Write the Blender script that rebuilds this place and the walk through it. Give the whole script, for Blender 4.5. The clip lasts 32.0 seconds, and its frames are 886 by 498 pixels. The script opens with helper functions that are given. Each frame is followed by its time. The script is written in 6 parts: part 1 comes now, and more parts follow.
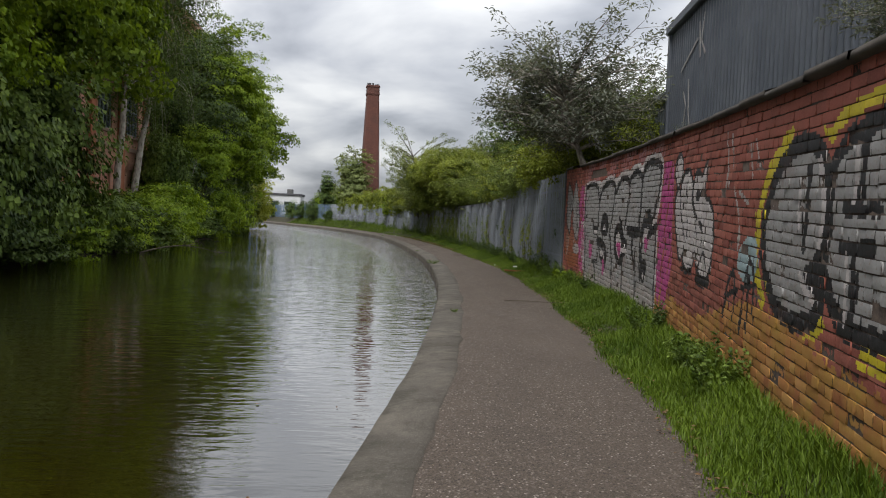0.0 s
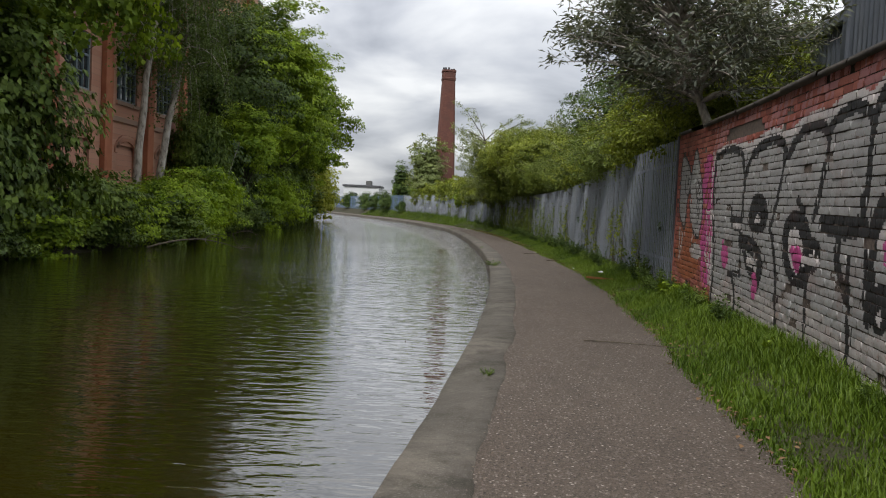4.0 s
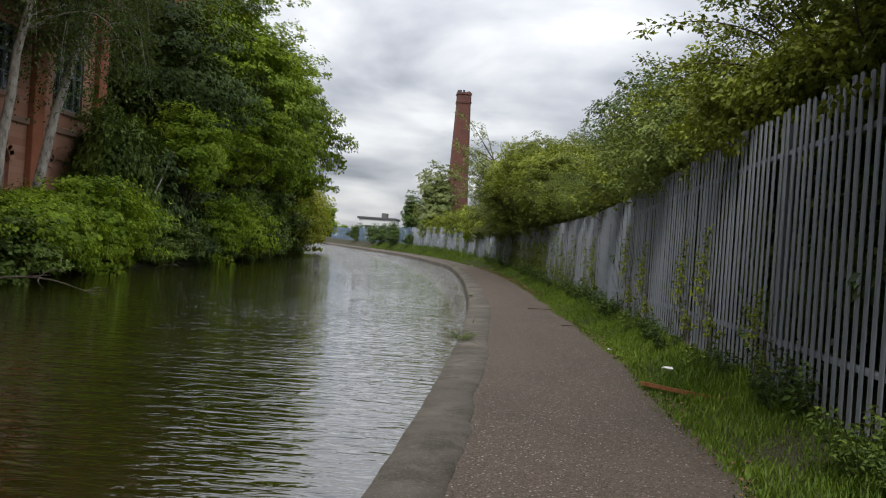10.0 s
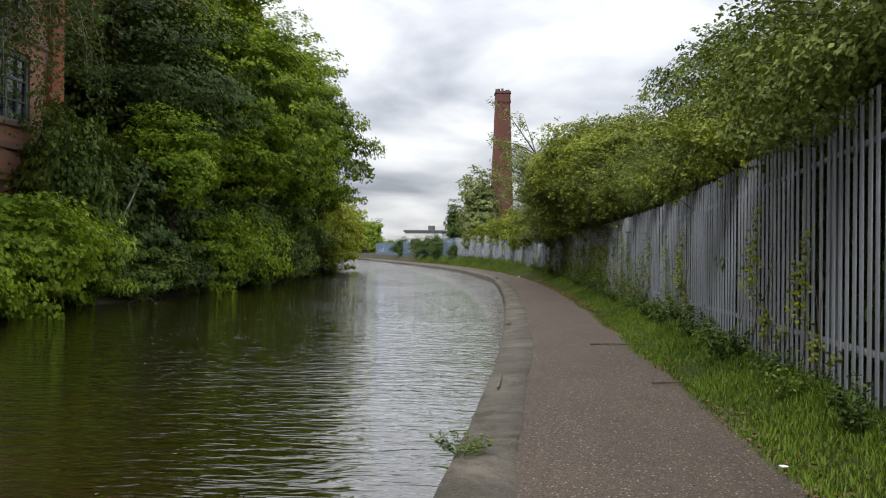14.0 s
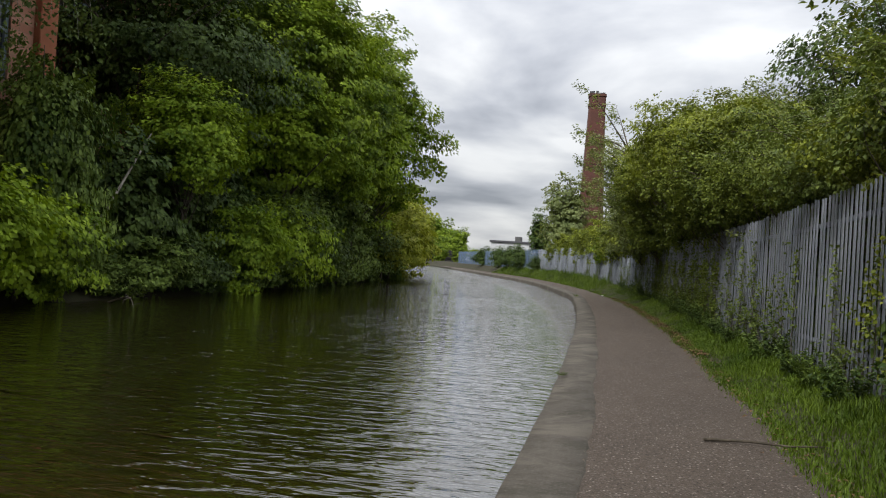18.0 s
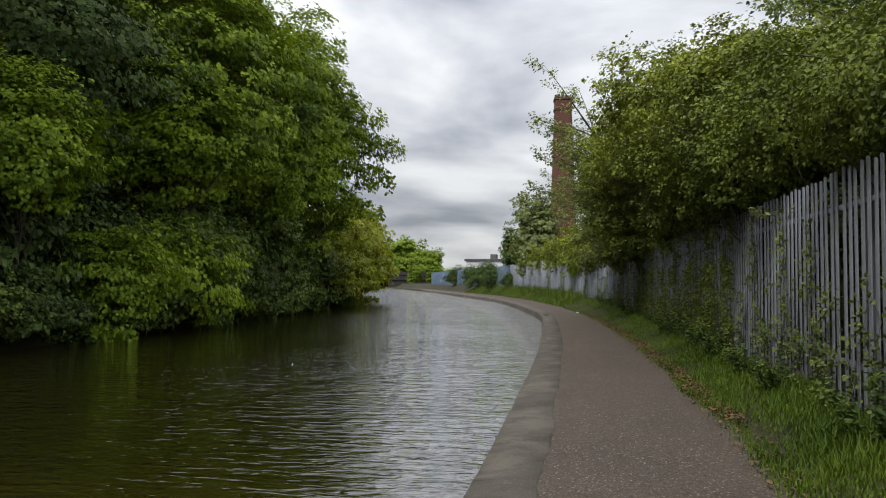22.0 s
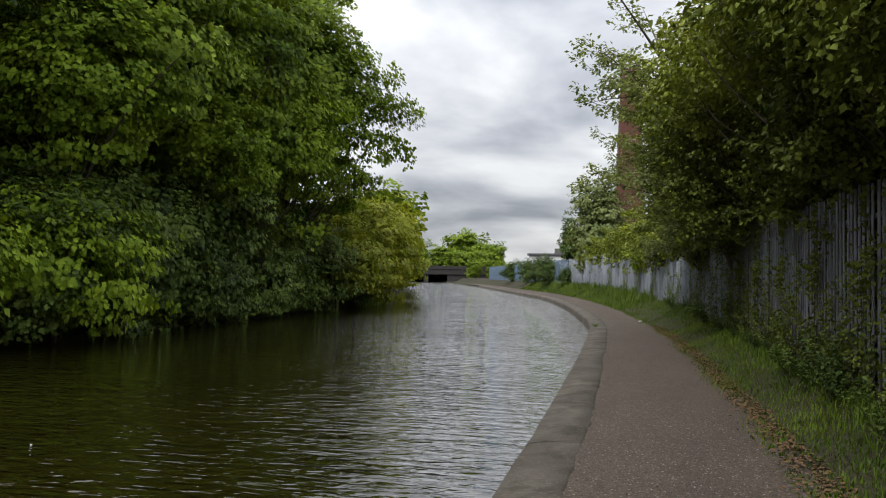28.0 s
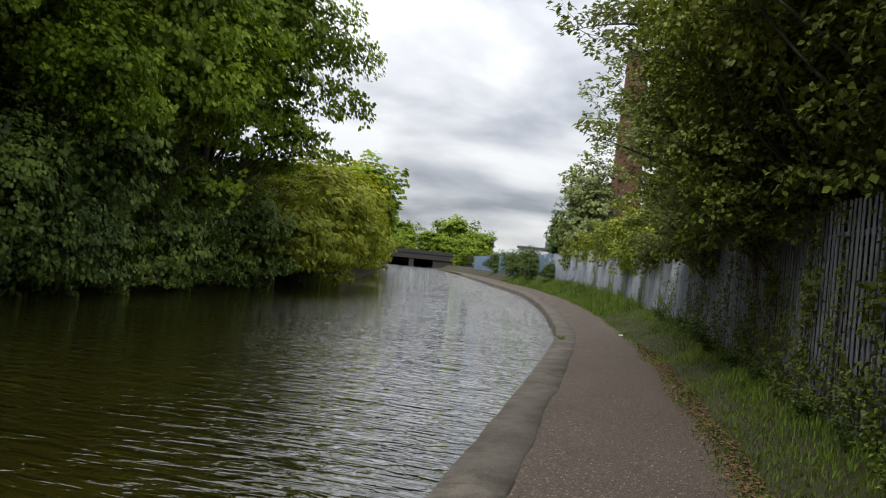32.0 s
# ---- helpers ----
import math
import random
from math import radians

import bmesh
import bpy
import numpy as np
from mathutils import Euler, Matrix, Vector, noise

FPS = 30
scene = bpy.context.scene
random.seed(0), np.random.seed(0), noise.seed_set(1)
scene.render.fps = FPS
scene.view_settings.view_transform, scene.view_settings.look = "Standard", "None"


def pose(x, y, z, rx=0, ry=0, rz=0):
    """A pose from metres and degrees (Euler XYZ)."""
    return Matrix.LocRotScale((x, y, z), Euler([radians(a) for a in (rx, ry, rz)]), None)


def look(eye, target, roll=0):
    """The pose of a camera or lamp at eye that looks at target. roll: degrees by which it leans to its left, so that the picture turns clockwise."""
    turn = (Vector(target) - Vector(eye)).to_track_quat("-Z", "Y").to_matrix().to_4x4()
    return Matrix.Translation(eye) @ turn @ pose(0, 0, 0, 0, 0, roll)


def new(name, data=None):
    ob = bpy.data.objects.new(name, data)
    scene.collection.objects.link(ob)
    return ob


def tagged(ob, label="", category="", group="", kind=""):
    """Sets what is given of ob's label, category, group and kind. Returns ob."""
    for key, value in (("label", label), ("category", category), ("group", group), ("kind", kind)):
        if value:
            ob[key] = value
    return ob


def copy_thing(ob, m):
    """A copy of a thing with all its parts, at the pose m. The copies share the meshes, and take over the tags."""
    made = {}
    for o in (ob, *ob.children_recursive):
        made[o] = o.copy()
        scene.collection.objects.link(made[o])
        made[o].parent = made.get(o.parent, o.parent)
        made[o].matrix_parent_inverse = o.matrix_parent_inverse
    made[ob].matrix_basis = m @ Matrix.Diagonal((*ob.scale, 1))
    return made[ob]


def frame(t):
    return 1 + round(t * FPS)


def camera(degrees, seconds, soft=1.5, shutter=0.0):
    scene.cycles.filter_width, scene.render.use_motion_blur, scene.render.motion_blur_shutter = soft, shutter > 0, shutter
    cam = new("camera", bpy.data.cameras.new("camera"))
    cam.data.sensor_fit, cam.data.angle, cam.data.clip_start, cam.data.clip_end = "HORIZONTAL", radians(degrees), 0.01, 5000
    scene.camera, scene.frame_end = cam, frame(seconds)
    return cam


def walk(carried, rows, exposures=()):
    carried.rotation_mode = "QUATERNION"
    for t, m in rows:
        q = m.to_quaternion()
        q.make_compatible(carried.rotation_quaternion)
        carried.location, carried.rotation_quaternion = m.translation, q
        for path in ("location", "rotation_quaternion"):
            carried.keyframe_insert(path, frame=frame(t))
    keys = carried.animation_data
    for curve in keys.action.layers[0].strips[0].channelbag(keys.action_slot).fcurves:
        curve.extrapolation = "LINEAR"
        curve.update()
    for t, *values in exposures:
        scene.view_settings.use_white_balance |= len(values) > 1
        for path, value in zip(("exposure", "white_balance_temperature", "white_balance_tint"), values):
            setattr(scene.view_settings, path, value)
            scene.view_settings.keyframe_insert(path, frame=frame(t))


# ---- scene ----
cam = camera(58.9, 32.0, soft=1.1)
# seconds, x, y, z, yaw, pitch, roll
PATH = [
    (0.0, 0.000, 0.000, 1.500, -5.31, -2.10, -2.45),
    (0.5, 0.093, 0.791, 1.486, -4.28, -1.89, -0.35),
    (1.0, 0.230, 1.574, 1.455, -2.79, -2.61, -2.68),
    (1.5, 0.339, 2.345, 1.473, -1.89, 0.26, 0.53),
    (2.0, 0.464, 3.089, 1.460, -1.75, -0.63, -1.41),
    (2.5, 0.591, 3.809, 1.446, 0.19, -1.24, -1.86),
    (3.0, 0.805, 4.552, 1.437, -1.20, -1.33, -4.38),
    (3.5, 0.932, 5.218, 1.428, 0.48, -3.10, -3.37),
    (5.5, 1.371, 8.192, 1.428, -0.06, -1.68, -1.23),
    (6.0, 1.441, 9.026, 1.442, 1.96, -1.73, -2.65),
    (6.5, 1.616, 9.778, 1.446, 4.87, -2.91, -5.25),
    (7.0, 1.746, 10.529, 1.486, 3.06, 0.79, -2.05),
    (7.5, 1.902, 11.324, 1.455, 0.32, 0.63, 0.16),
    (8.0, 1.963, 12.059, 1.450, 0.25, 1.00, -0.09),
    (8.5, 2.050, 12.792, 1.444, -0.67, 0.83, 0.08),
    (9.0, 2.083, 13.526, 1.432, 0.53, 1.29, -1.70),
    (9.5, 2.203, 14.319, 1.408, 0.01, 1.14, -3.19),
    (10.0, 2.258, 15.046, 1.401, 2.30, -0.43, -3.93),
    (10.5, 2.337, 15.825, 1.403, 2.61, 0.02, -3.39),
    (11.0, 2.388, 16.508, 1.423, 4.62, -0.31, -1.87),
    (11.5, 2.455, 17.315, 1.412, 4.70, 0.47, -3.06),
    (12.0, 2.523, 18.041, 1.427, 3.56, 0.01, -2.46),
    (12.5, 2.559, 18.797, 1.412, 3.47, -0.66, -2.24),
    (13.0, 2.596, 19.530, 1.387, 3.17, -4.18, -3.28),
    (13.5, 2.570, 20.251, 1.425, 5.19, -0.08, -1.15),
    (15.5, 2.818, 23.071, 1.357, 7.37, 0.40, -0.94),
    (16.0, 2.870, 23.807, 1.323, 5.49, -0.27, 0.09),
    (16.5, 2.837, 24.416, 1.321, 8.75, -1.30, -2.13),
    (17.0, 2.845, 25.120, 1.328, 9.02, 0.21, -2.69),
    (17.5, 2.848, 25.780, 1.307, 10.39, -1.43, -4.00),
    (18.0, 2.832, 26.514, 1.341, 12.53, 0.76, -3.59),
    (18.5, 2.850, 27.181, 1.303, 15.93, -1.45, -4.73),
    (19.0, 2.866, 27.930, 1.319, 14.80, -0.18, -2.57),
    (19.5, 2.900, 28.668, 1.350, 12.60, 0.33, -1.58),
    (20.0, 2.894, 29.419, 1.337, 10.80, 1.62, -2.67),
    (20.5, 2.910, 30.118, 1.332, 11.36, 0.86, -2.23),
    (21.0, 2.922, 30.813, 1.337, 13.84, 2.10, -0.87),
    (21.5, 2.995, 31.543, 1.341, 10.88, 2.71, -0.20),
    (22.0, 2.999, 32.207, 1.328, 11.06, 2.40, -0.31),
    (22.5, 3.028, 32.945, 1.319, 9.67, 2.81, -1.59),
    (23.0, 2.986, 33.600, 1.305, 11.42, 3.61, -1.90),
    (23.5, 2.958, 34.349, 1.300, 12.28, 3.26, -1.96),
    (24.0, 2.961, 35.008, 1.305, 12.68, 1.50, -2.96),
    (24.5, 2.958, 35.696, 1.332, 11.27, 2.09, -2.32),
    (25.0, 2.964, 36.332, 1.328, 11.44, 1.84, -5.04),
    (25.5, 2.976, 37.032, 1.337, 11.92, 3.13, -3.47),
    (27.5, 3.020, 39.750, 1.435, 16.57, 2.49, -2.60),
    (28.0, 3.047, 40.409, 1.401, 15.99, 1.95, -0.90),
    (28.5, 3.039, 41.094, 1.391, 15.45, 0.63, -1.30),
    (29.0, 3.022, 41.817, 1.385, 14.10, 0.57, -3.10),
    (29.5, 2.973, 42.530, 1.391, 17.74, -0.92, -3.00),
    (30.0, 2.948, 43.290, 1.373, 17.92, -0.09, -2.10),
    (30.5, 2.935, 43.973, 1.410, 15.84, 1.12, -2.70),
    (31.0, 2.929, 44.658, 1.423, 14.39, 3.07, -4.90),
    (31.5, 2.948, 45.289, 1.459, 14.36, 2.46, -6.50),
    (32.0, 2.972, 45.974, 1.429, 15.37, 0.97, -5.80),
]
walk(cam, [(t, pose(x, y, z, 90 + pitch, roll, yaw)) for t, x, y, z, yaw, pitch, roll in PATH],
     exposures=[(0.0, -0.08), (3.0, -0.04), (6.0, 0.06), (8.0, -0.15), (9.0, -0.1), (11.0, 0.05), (12.0, -0.02), (13.0, 0.2), (16.0, 0.03), (18.0, -0.05), (19.0, 0.05), (20.0, -0.2), (22.0, -0.12), (23.0, -0.18), (24.0, -0.02), (25.0, -0.02), (28.0, -0.05), (29.0, 0.05), (30.0, 0.17), (31.0, -0.08), (32.0, 0.05)])

# ---- world and sun ----
world = bpy.data.worlds.new("sky")
scene.world = world
world.use_nodes = True
wn, wl = world.node_tree.nodes, world.node_tree.links
wn.clear()
SUN_ELEV, SUN_ROT = radians(48), radians(205)


def wnode(kind, **inputs):
    n = wn.new(kind)
    for k, v in inputs.items():
        n.inputs[k.replace("_", " ")].default_value = v
    return n


sky = wnode("ShaderNodeTexSky")
sky.sky_type, sky.sun_disc, sky.sun_elevation, sky.sun_rotation = "NISHITA", False, SUN_ELEV, SUN_ROT
tc = wnode("ShaderNodeTexCoord")
sep = wnode("ShaderNodeSeparateXYZ")
wl.new(tc.outputs["Generated"], sep.inputs[0])


def wmath(op, a, b=0.0):
    n = wn.new("ShaderNodeMath")
    n.operation = op
    for i, v in enumerate((a, b)):
        if hasattr(v, "is_output"):
            wl.new(v, n.inputs[i])
        else:
            n.inputs[i].default_value = v
    return n.outputs[0]


# a layer of cloud seen from below: the direction laid onto a plane overhead
lift = wmath("ADD", wmath("MAXIMUM", sep.outputs[2], 0.0), 0.24)
px, py = wmath("DIVIDE", sep.outputs[0], lift), wmath("DIVIDE", sep.outputs[1], lift)
comb = wnode("ShaderNodeCombineXYZ")
wl.new(px, comb.inputs[0])
wl.new(py, comb.inputs[1])
big = wnode("ShaderNodeTexNoise", Scale=1.5, Detail=7.0, Roughness=0.47, Distortion=0.25)
wl.new(comb.outputs[0], big.inputs["Vector"])
ramp = wnode("ShaderNodeValToRGB")
wl.new(big.outputs["Fac"], ramp.inputs[0])
ramp.color_ramp.elements[0].position, ramp.color_ramp.elements[0].color = 0.36, (0.36, 0.38, 0.43, 1)
ramp.color_ramp.elements[1].position, ramp.color_ramp.elements[1].color = 0.60, (0.98, 0.99, 1.0, 1)
mid = ramp.color_ramp.elements.new(0.47)
mid.color = (0.62, 0.64, 0.69, 1)
mixs = wn.new("ShaderNodeMixRGB")
mixs.blend_type = "ADD"
mixs.inputs[0].default_value = 1.0
skyw = wn.new("ShaderNodeMixRGB")
skyw.blend_type = "MULTIPLY"
skyw.inputs[0].default_value = 1.0
skyw.inputs[2].default_value = (0.012, 0.012, 0.012, 1)
wl.new(sky.outputs[0], skyw.inputs[1])
wl.new(ramp.outputs[0], mixs.inputs[1])
wl.new(skyw.outputs[0], mixs.inputs[2])
# an overcast sky is brighter overhead than at the skyline
bg = wnode("ShaderNodeBackground")
wl.new(mixs.outputs[0], bg.inputs[0])
wl.new(wmath("ADD", wmath("MULTIPLY", wmath("MAXIMUM", sep.outputs[2], 0.0), 1.5), 0.68), bg.inputs[1])
wout = wnode("ShaderNodeOutputWorld")
wl.new(bg.outputs[0], wout.inputs[0])

sun_data = bpy.data.lights.new("sun", "SUN")
sun_data.energy, sun_data.angle, sun_data.color = 2.8, radians(18), (1.0, 0.97, 0.92)
sun = new("sun", sun_data)
sun.matrix_world = look((0, 0, 0), (-math.sin(SUN_ROT) * math.cos(SUN_ELEV), -math.cos(SUN_ROT) * math.cos(SUN_ELEV), -math.sin(SUN_ELEV)))


# ---- materials ----
class Mat:
    """A small node graph round one Principled shader."""

    def __init__(self, name, rough=0.8, metal=0.0):
        self.m = bpy.data.materials.new(name)
        self.m.use_nodes = True
        self.n, self.l = self.m.node_tree.nodes, self.m.node_tree.links
        self.b = self.n["Principled BSDF"]
        self.b.inputs["Roughness"].default_value = rough
        self.b.inputs["Metallic"].default_value = metal
        self.b.inputs["Specular IOR Level"].default_value = 0.3
        self.coord = self.n.new("ShaderNodeTexCoord").outputs["Object"]

    def put(self, socket, value):
        if hasattr(value, "is_output"):
            self.l.new(value, socket)
        elif isinstance(value, tuple) and len(value) == 3 and socket.type == "RGBA":
            socket.default_value = (*value, 1)
        else:
            socket.default_value = value

    def noise(self, scale, detail=4.0, rough=0.55, stretch=None, distort=0.0):
        n = self.n.new("ShaderNodeTexNoise")
        n.inputs["Scale"].default_value, n.inputs["Detail"].default_value = scale, detail
        n.inputs["Roughness"].default_value, n.inputs["Distortion"].default_value = rough, distort
        self.l.new(self.mapped(stretch), n.inputs["Vector"])
        return n.outputs["Fac"]

    def voronoi(self, scale, feature="F1", out="Distance", stretch=None):
        n = self.n.new("ShaderNodeTexVoronoi")
        n.feature = feature
        n.inputs["Scale"].default_value = scale
        self.l.new(self.mapped(stretch), n.inputs["Vector"])
        return n.outputs[out]

    def mapped(self, stretch):
        if stretch is None:
            return self.coord
        n = self.n.new("ShaderNodeMapping")
        n.inputs["Scale"].default_value = stretch
        self.l.new(self.coord, n.inputs["Vector"])
        return n.outputs[0]

    def ramp(self, fac, stops):
        n = self.n.new("ShaderNodeValToRGB")
        e = n.color_ramp.elements
        while len(e) < len(stops):
            e.new(0.5)
        for el, (p, c) in zip(e, stops):
            el.position = p
            el.color = (*c, 1) if isinstance(c, tuple) else (c, c, c, 1)
        self.put(n.inputs[0], fac)
        return n.outputs[0]

    def mix(self, fac, a, b, mode="MIX"):
        n = self.n.new("ShaderNodeMixRGB")
        n.blend_type = mode
        for s, v in zip(n.inputs, (fac, a, b)):
            self.put(s, v)
        return n.outputs[0]

    def random(self, island=False):
        if island:
            return self.n.new("ShaderNodeNewGeometry").outputs["Random Per Island"]
        return self.n.new("ShaderNodeObjectInfo").outputs["Random"]

    def colour(self, value):
        self.put(self.b.inputs["Base Color"], value)
        return self

    def bump(self, height, strength=0.4, distance=0.01):
        n = self.n.new("ShaderNodeBump")
        n.inputs["Strength"].default_value, n.inputs["Distance"].default_value = strength, distance
        self.put(n.inputs["Height"], height)
        self.l.new(n.outputs[0], self.b.inputs["Normal"])
        return self


def leaf_material(name, dark, mid, light, gloss=0.6, trans=0.32):
    a = Mat(name, gloss)
    r = a.random(True)
    patch = a.noise(0.55, 3.0)
    c = a.ramp(r, [(0.0, dark), (0.45, mid), (1.0, light)])
    c2 = a.ramp(patch, [(0.35, dark), (0.65, light)])
    c = a.mix(0.5, c, c2)
    a.colour(c)
    a.b.inputs["Specular IOR Level"].default_value = 0.16
    t = a.n.new("ShaderNodeBsdfTranslucent")
    a.l.new(a.mix(1.0, c, (1.28, 1.22, 0.55), "MULTIPLY"), t.inputs[0])
    m = a.n.new("ShaderNodeMixShader")
    m.inputs[0].default_value = trans
    a.l.new(a.b.outputs[0], m.inputs[1])
    a.l.new(t.outputs[0], m.inputs[2])
    a.l.new(m.outputs[0], a.n["Material Output"].inputs[0])
    return a.m


def make_materials():
    M = {}
    M["leaf_sycamore"] = leaf_material("sycamore_leaf", (0.028, 0.058, 0.006), (0.125, 0.205, 0.02), (0.33, 0.44, 0.045))
    M["leaf_lime"] = leaf_material("lime_green_leaf", (0.05, 0.1, 0.008), (0.17, 0.27, 0.02), (0.36, 0.48, 0.04))
    M["leaf_dark"] = leaf_material("ivy_leaf", (0.018, 0.037, 0.010), (0.049, 0.088, 0.022), (0.136, 0.196, 0.045), 0.5, 0.18)
    M["leaf_birch"] = leaf_material("birch_leaf", (0.04, 0.065, 0.02), (0.085, 0.13, 0.04), (0.16, 0.22, 0.07))
    M["leaf_hawthorn"] = leaf_material("hawthorn_leaf", (0.034, 0.054, 0.007), (0.125, 0.165, 0.02), (0.34, 0.385, 0.055), 0.45, 0.2)
    M["leaf_buddleia"] = leaf_material("buddleia_leaf", (0.06, 0.07, 0.052), (0.13, 0.145, 0.115), (0.27, 0.29, 0.245), 0.6, 0.25)
    M["leaf_yellow"] = leaf_material("osier_leaf", (0.11, 0.145, 0.014), (0.24, 0.28, 0.028), (0.42, 0.44, 0.06))
    M["leaf_shrub"] = leaf_material("shrub_leaf", (0.03, 0.052, 0.01), (0.09, 0.13, 0.026), (0.24, 0.3, 0.075), 0.45, 0.2)
    M["leaf_whitebeam"] = leaf_material("whitebeam_leaf", (0.07, 0.1, 0.03), (0.16, 0.2, 0.065), (0.32, 0.37, 0.16), 0.5, 0.34)
    M["leaf_bank"] = leaf_material("bank_shrub_leaf", (0.02, 0.04, 0.008), (0.078, 0.132, 0.022), (0.22, 0.3, 0.06), 0.55, 0.2)
    M["leaf_thicket"] = leaf_material("thicket_leaf", (0.024, 0.042, 0.006), (0.085, 0.12, 0.017), (0.22, 0.265, 0.04), 0.55, 0.12)
    M["grass"] = leaf_material("grass_blade", (0.026, 0.052, 0.005), (0.066, 0.125, 0.011), (0.15, 0.215, 0.025), 0.5, 0.26)

    a = Mat("bark", 0.9)
    n = a.noise(9, 6, 0.6, (1, 1, 0.25))
    a.colour(a.ramp(n, [(0.3, (0.035, 0.028, 0.02)), (0.7, (0.12, 0.10, 0.075))])).bump(n, 0.7, 0.03)
    M["bark"] = a.m
    a = Mat("birch_bark", 0.75)
    n = a.noise(7, 5, 0.6, (1, 1, 0.4))
    a.colour(a.ramp(n, [(0.33, (0.09, 0.075, 0.06)), (0.5, (0.30, 0.27, 0.23)), (0.75, (0.44, 0.41, 0.36))])).bump(n, 0.5, 0.02)
    M["bark_pale"] = a.m

    # murky canal water with fine wind ripples
    a = Mat("canal_water", 0.03)
    a.b.inputs["Specular IOR Level"].default_value = 0.5
    a.b.inputs["IOR"].default_value = 1.33
    n0 = a.noise(0.25, 2.0)
    a.colour(a.ramp(n0, [(0.3, (0.013, 0.010, 0.0014)), (0.7, (0.022, 0.0165, 0.0022))]))
    r1 = a.noise(3.2, 2.5, 0.55, (0.75, 2.3, 1.0), 0.5)
    r2 = a.noise(1.1, 1.5, 0.5, (0.55, 1.9, 1.0), 0.4)
    sx = a.n.new("ShaderNodeSeparateXYZ")
    a.l.new(a.coord, sx.inputs[0])
    wind = a.n.new("ShaderNodeMapRange")
    for k, v in zip(("From Min", "From Max", "To Min", "To Max"), (5.0, 58.0, 0.08, 1.20)):
        wind.inputs[k].default_value = v
    a.l.new(sx.outputs[1], wind.inputs["Value"])
    calm = a.mix(1.0, a.ramp(a.noise(0.15, 2.0), [(0.35, 0.6), (0.65, 1.0)]), wind.outputs[0], "MULTIPLY")
    h = a.mix(1.0, a.mix(0.4, r1, r2), calm, "MULTIPLY")
    a.bump(h, 1.0, 0.12)
    a.b.inputs["Coat Weight"].default_value = 1.0
    a.b.inputs["Coat IOR"].default_value = 1.8
    a.b.inputs["Coat Roughness"].default_value = 0.02
    a.l.new(a.b.inputs["Normal"].links[0].from_socket, a.b.inputs["Coat Normal"])
    M["water"] = a.m

    # worn gravel-and-tar towpath
    a = Mat("towpath_gravel", 0.92)
    v, cell = a.voronoi(70, "F1", "Color"), a.voronoi(70)
    v2 = a.voronoi(150, "F1", "Color")
    big1, big2, mot = a.noise(0.45, 5.0), a.noise(1.3, 7.0, 0.7, (1.0, 0.45, 1.0)), a.noise(28, 5.0, 0.7)
    c = a.ramp(v, [(0.0, (0.0228, 0.0182, 0.0152)), (0.45, (0.0699, 0.0540, 0.0418)), (0.8, (0.1307, 0.1034, 0.0813)), (1.0, (0.3496, 0.3116, 0.2736))])
    c = a.mix(0.45, c, a.ramp(v2, [(0.1, (0.0441, 0.0350, 0.0289)), (0.9, (0.1444, 0.1140, 0.0897))]))
    c = a.mix(0.3, c, a.ramp(big1, [(0.3, (0.0638, 0.0486, 0.0372)), (0.7, (0.1140, 0.0897, 0.0699))]))
    c = a.mix(a.ramp(big2, [(0.45, 0.0), (0.7, 0.5)]), c, (0.0532, 0.0426, 0.0350))
    c = a.mix(a.ramp(mot, [(0.5, 0.0), (0.75, 0.16)]), c, (0.1900, 0.1558, 0.1254))
    c = a.mix(a.ramp(a.voronoi(44), [(0.22, 0.9), (0.42, 0.0)]), c, a.ramp(a.voronoi(44, "F1", "Color"), [(0.15, (0.022, 0.017, 0.014)), (0.5, (0.085, 0.067, 0.054)), (0.75, (0.20, 0.165, 0.138)), (0.95, (0.46, 0.40, 0.35))]))
    a.colour(c)
    a.bump(a.mix(0.4, cell, mot), 1.0, 0.014)
    M["path"] = a.m

    a = Mat("coping_concrete", 0.85)
    n, n2, fine, moss = a.noise(1.1, 6.0, 0.65), a.noise(5.0, 7.0, 0.7), a.noise(55, 4.0), a.noise(2.1, 6.0, 0.7)
    c = a.ramp(n, [(0.3, (0.055, 0.047, 0.037)), (0.7, (0.125, 0.109, 0.089))])
    c = a.mix(a.ramp(n2, [(0.47, 0.0), (0.66, 0.8)]), c, (0.065, 0.055, 0.043))
    c = a.mix(a.ramp(moss, [(0.48, 0.0), (0.60, 0.75)]), c, (0.035, 0.032, 0.021))
    c = a.mix(a.ramp(a.noise(0.8, 8.0, 0.75, None, 0.6), [(0.50, 0.0), (0.60, 0.4)]), c, (0.22, 0.19, 0.155))
    c = a.mix(a.ramp(fine, [(0.55, 0.0), (0.75, 0.4)]), c, (0.30, 0.27, 0.235))
    c = a.mix(a.ramp(a.random(), [(0.0, 0.0), (1.0, 0.3)]), c, (0.10, 0.09, 0.075))
    a.colour(c).bump(a.mix(0.5, n2, fine), 0.9, 0.02)
    M["coping"] = a.m

    a = Mat("verge_soil", 0.95)
    n, n2 = a.noise(2.0, 6.0), a.noise(25, 4.0)
    c = a.ramp(n, [(0.35, (0.030, 0.023, 0.014)), (0.65, (0.034, 0.042, 0.011))])
    a.colour(a.mix(0.4, c, a.ramp(n2, [(0.3, (0.018, 0.015, 0.009)), (0.7, (0.06, 0.05, 0.03))]))).bump(n2, 0.8, 0.03)
    M["soil"] = a.m

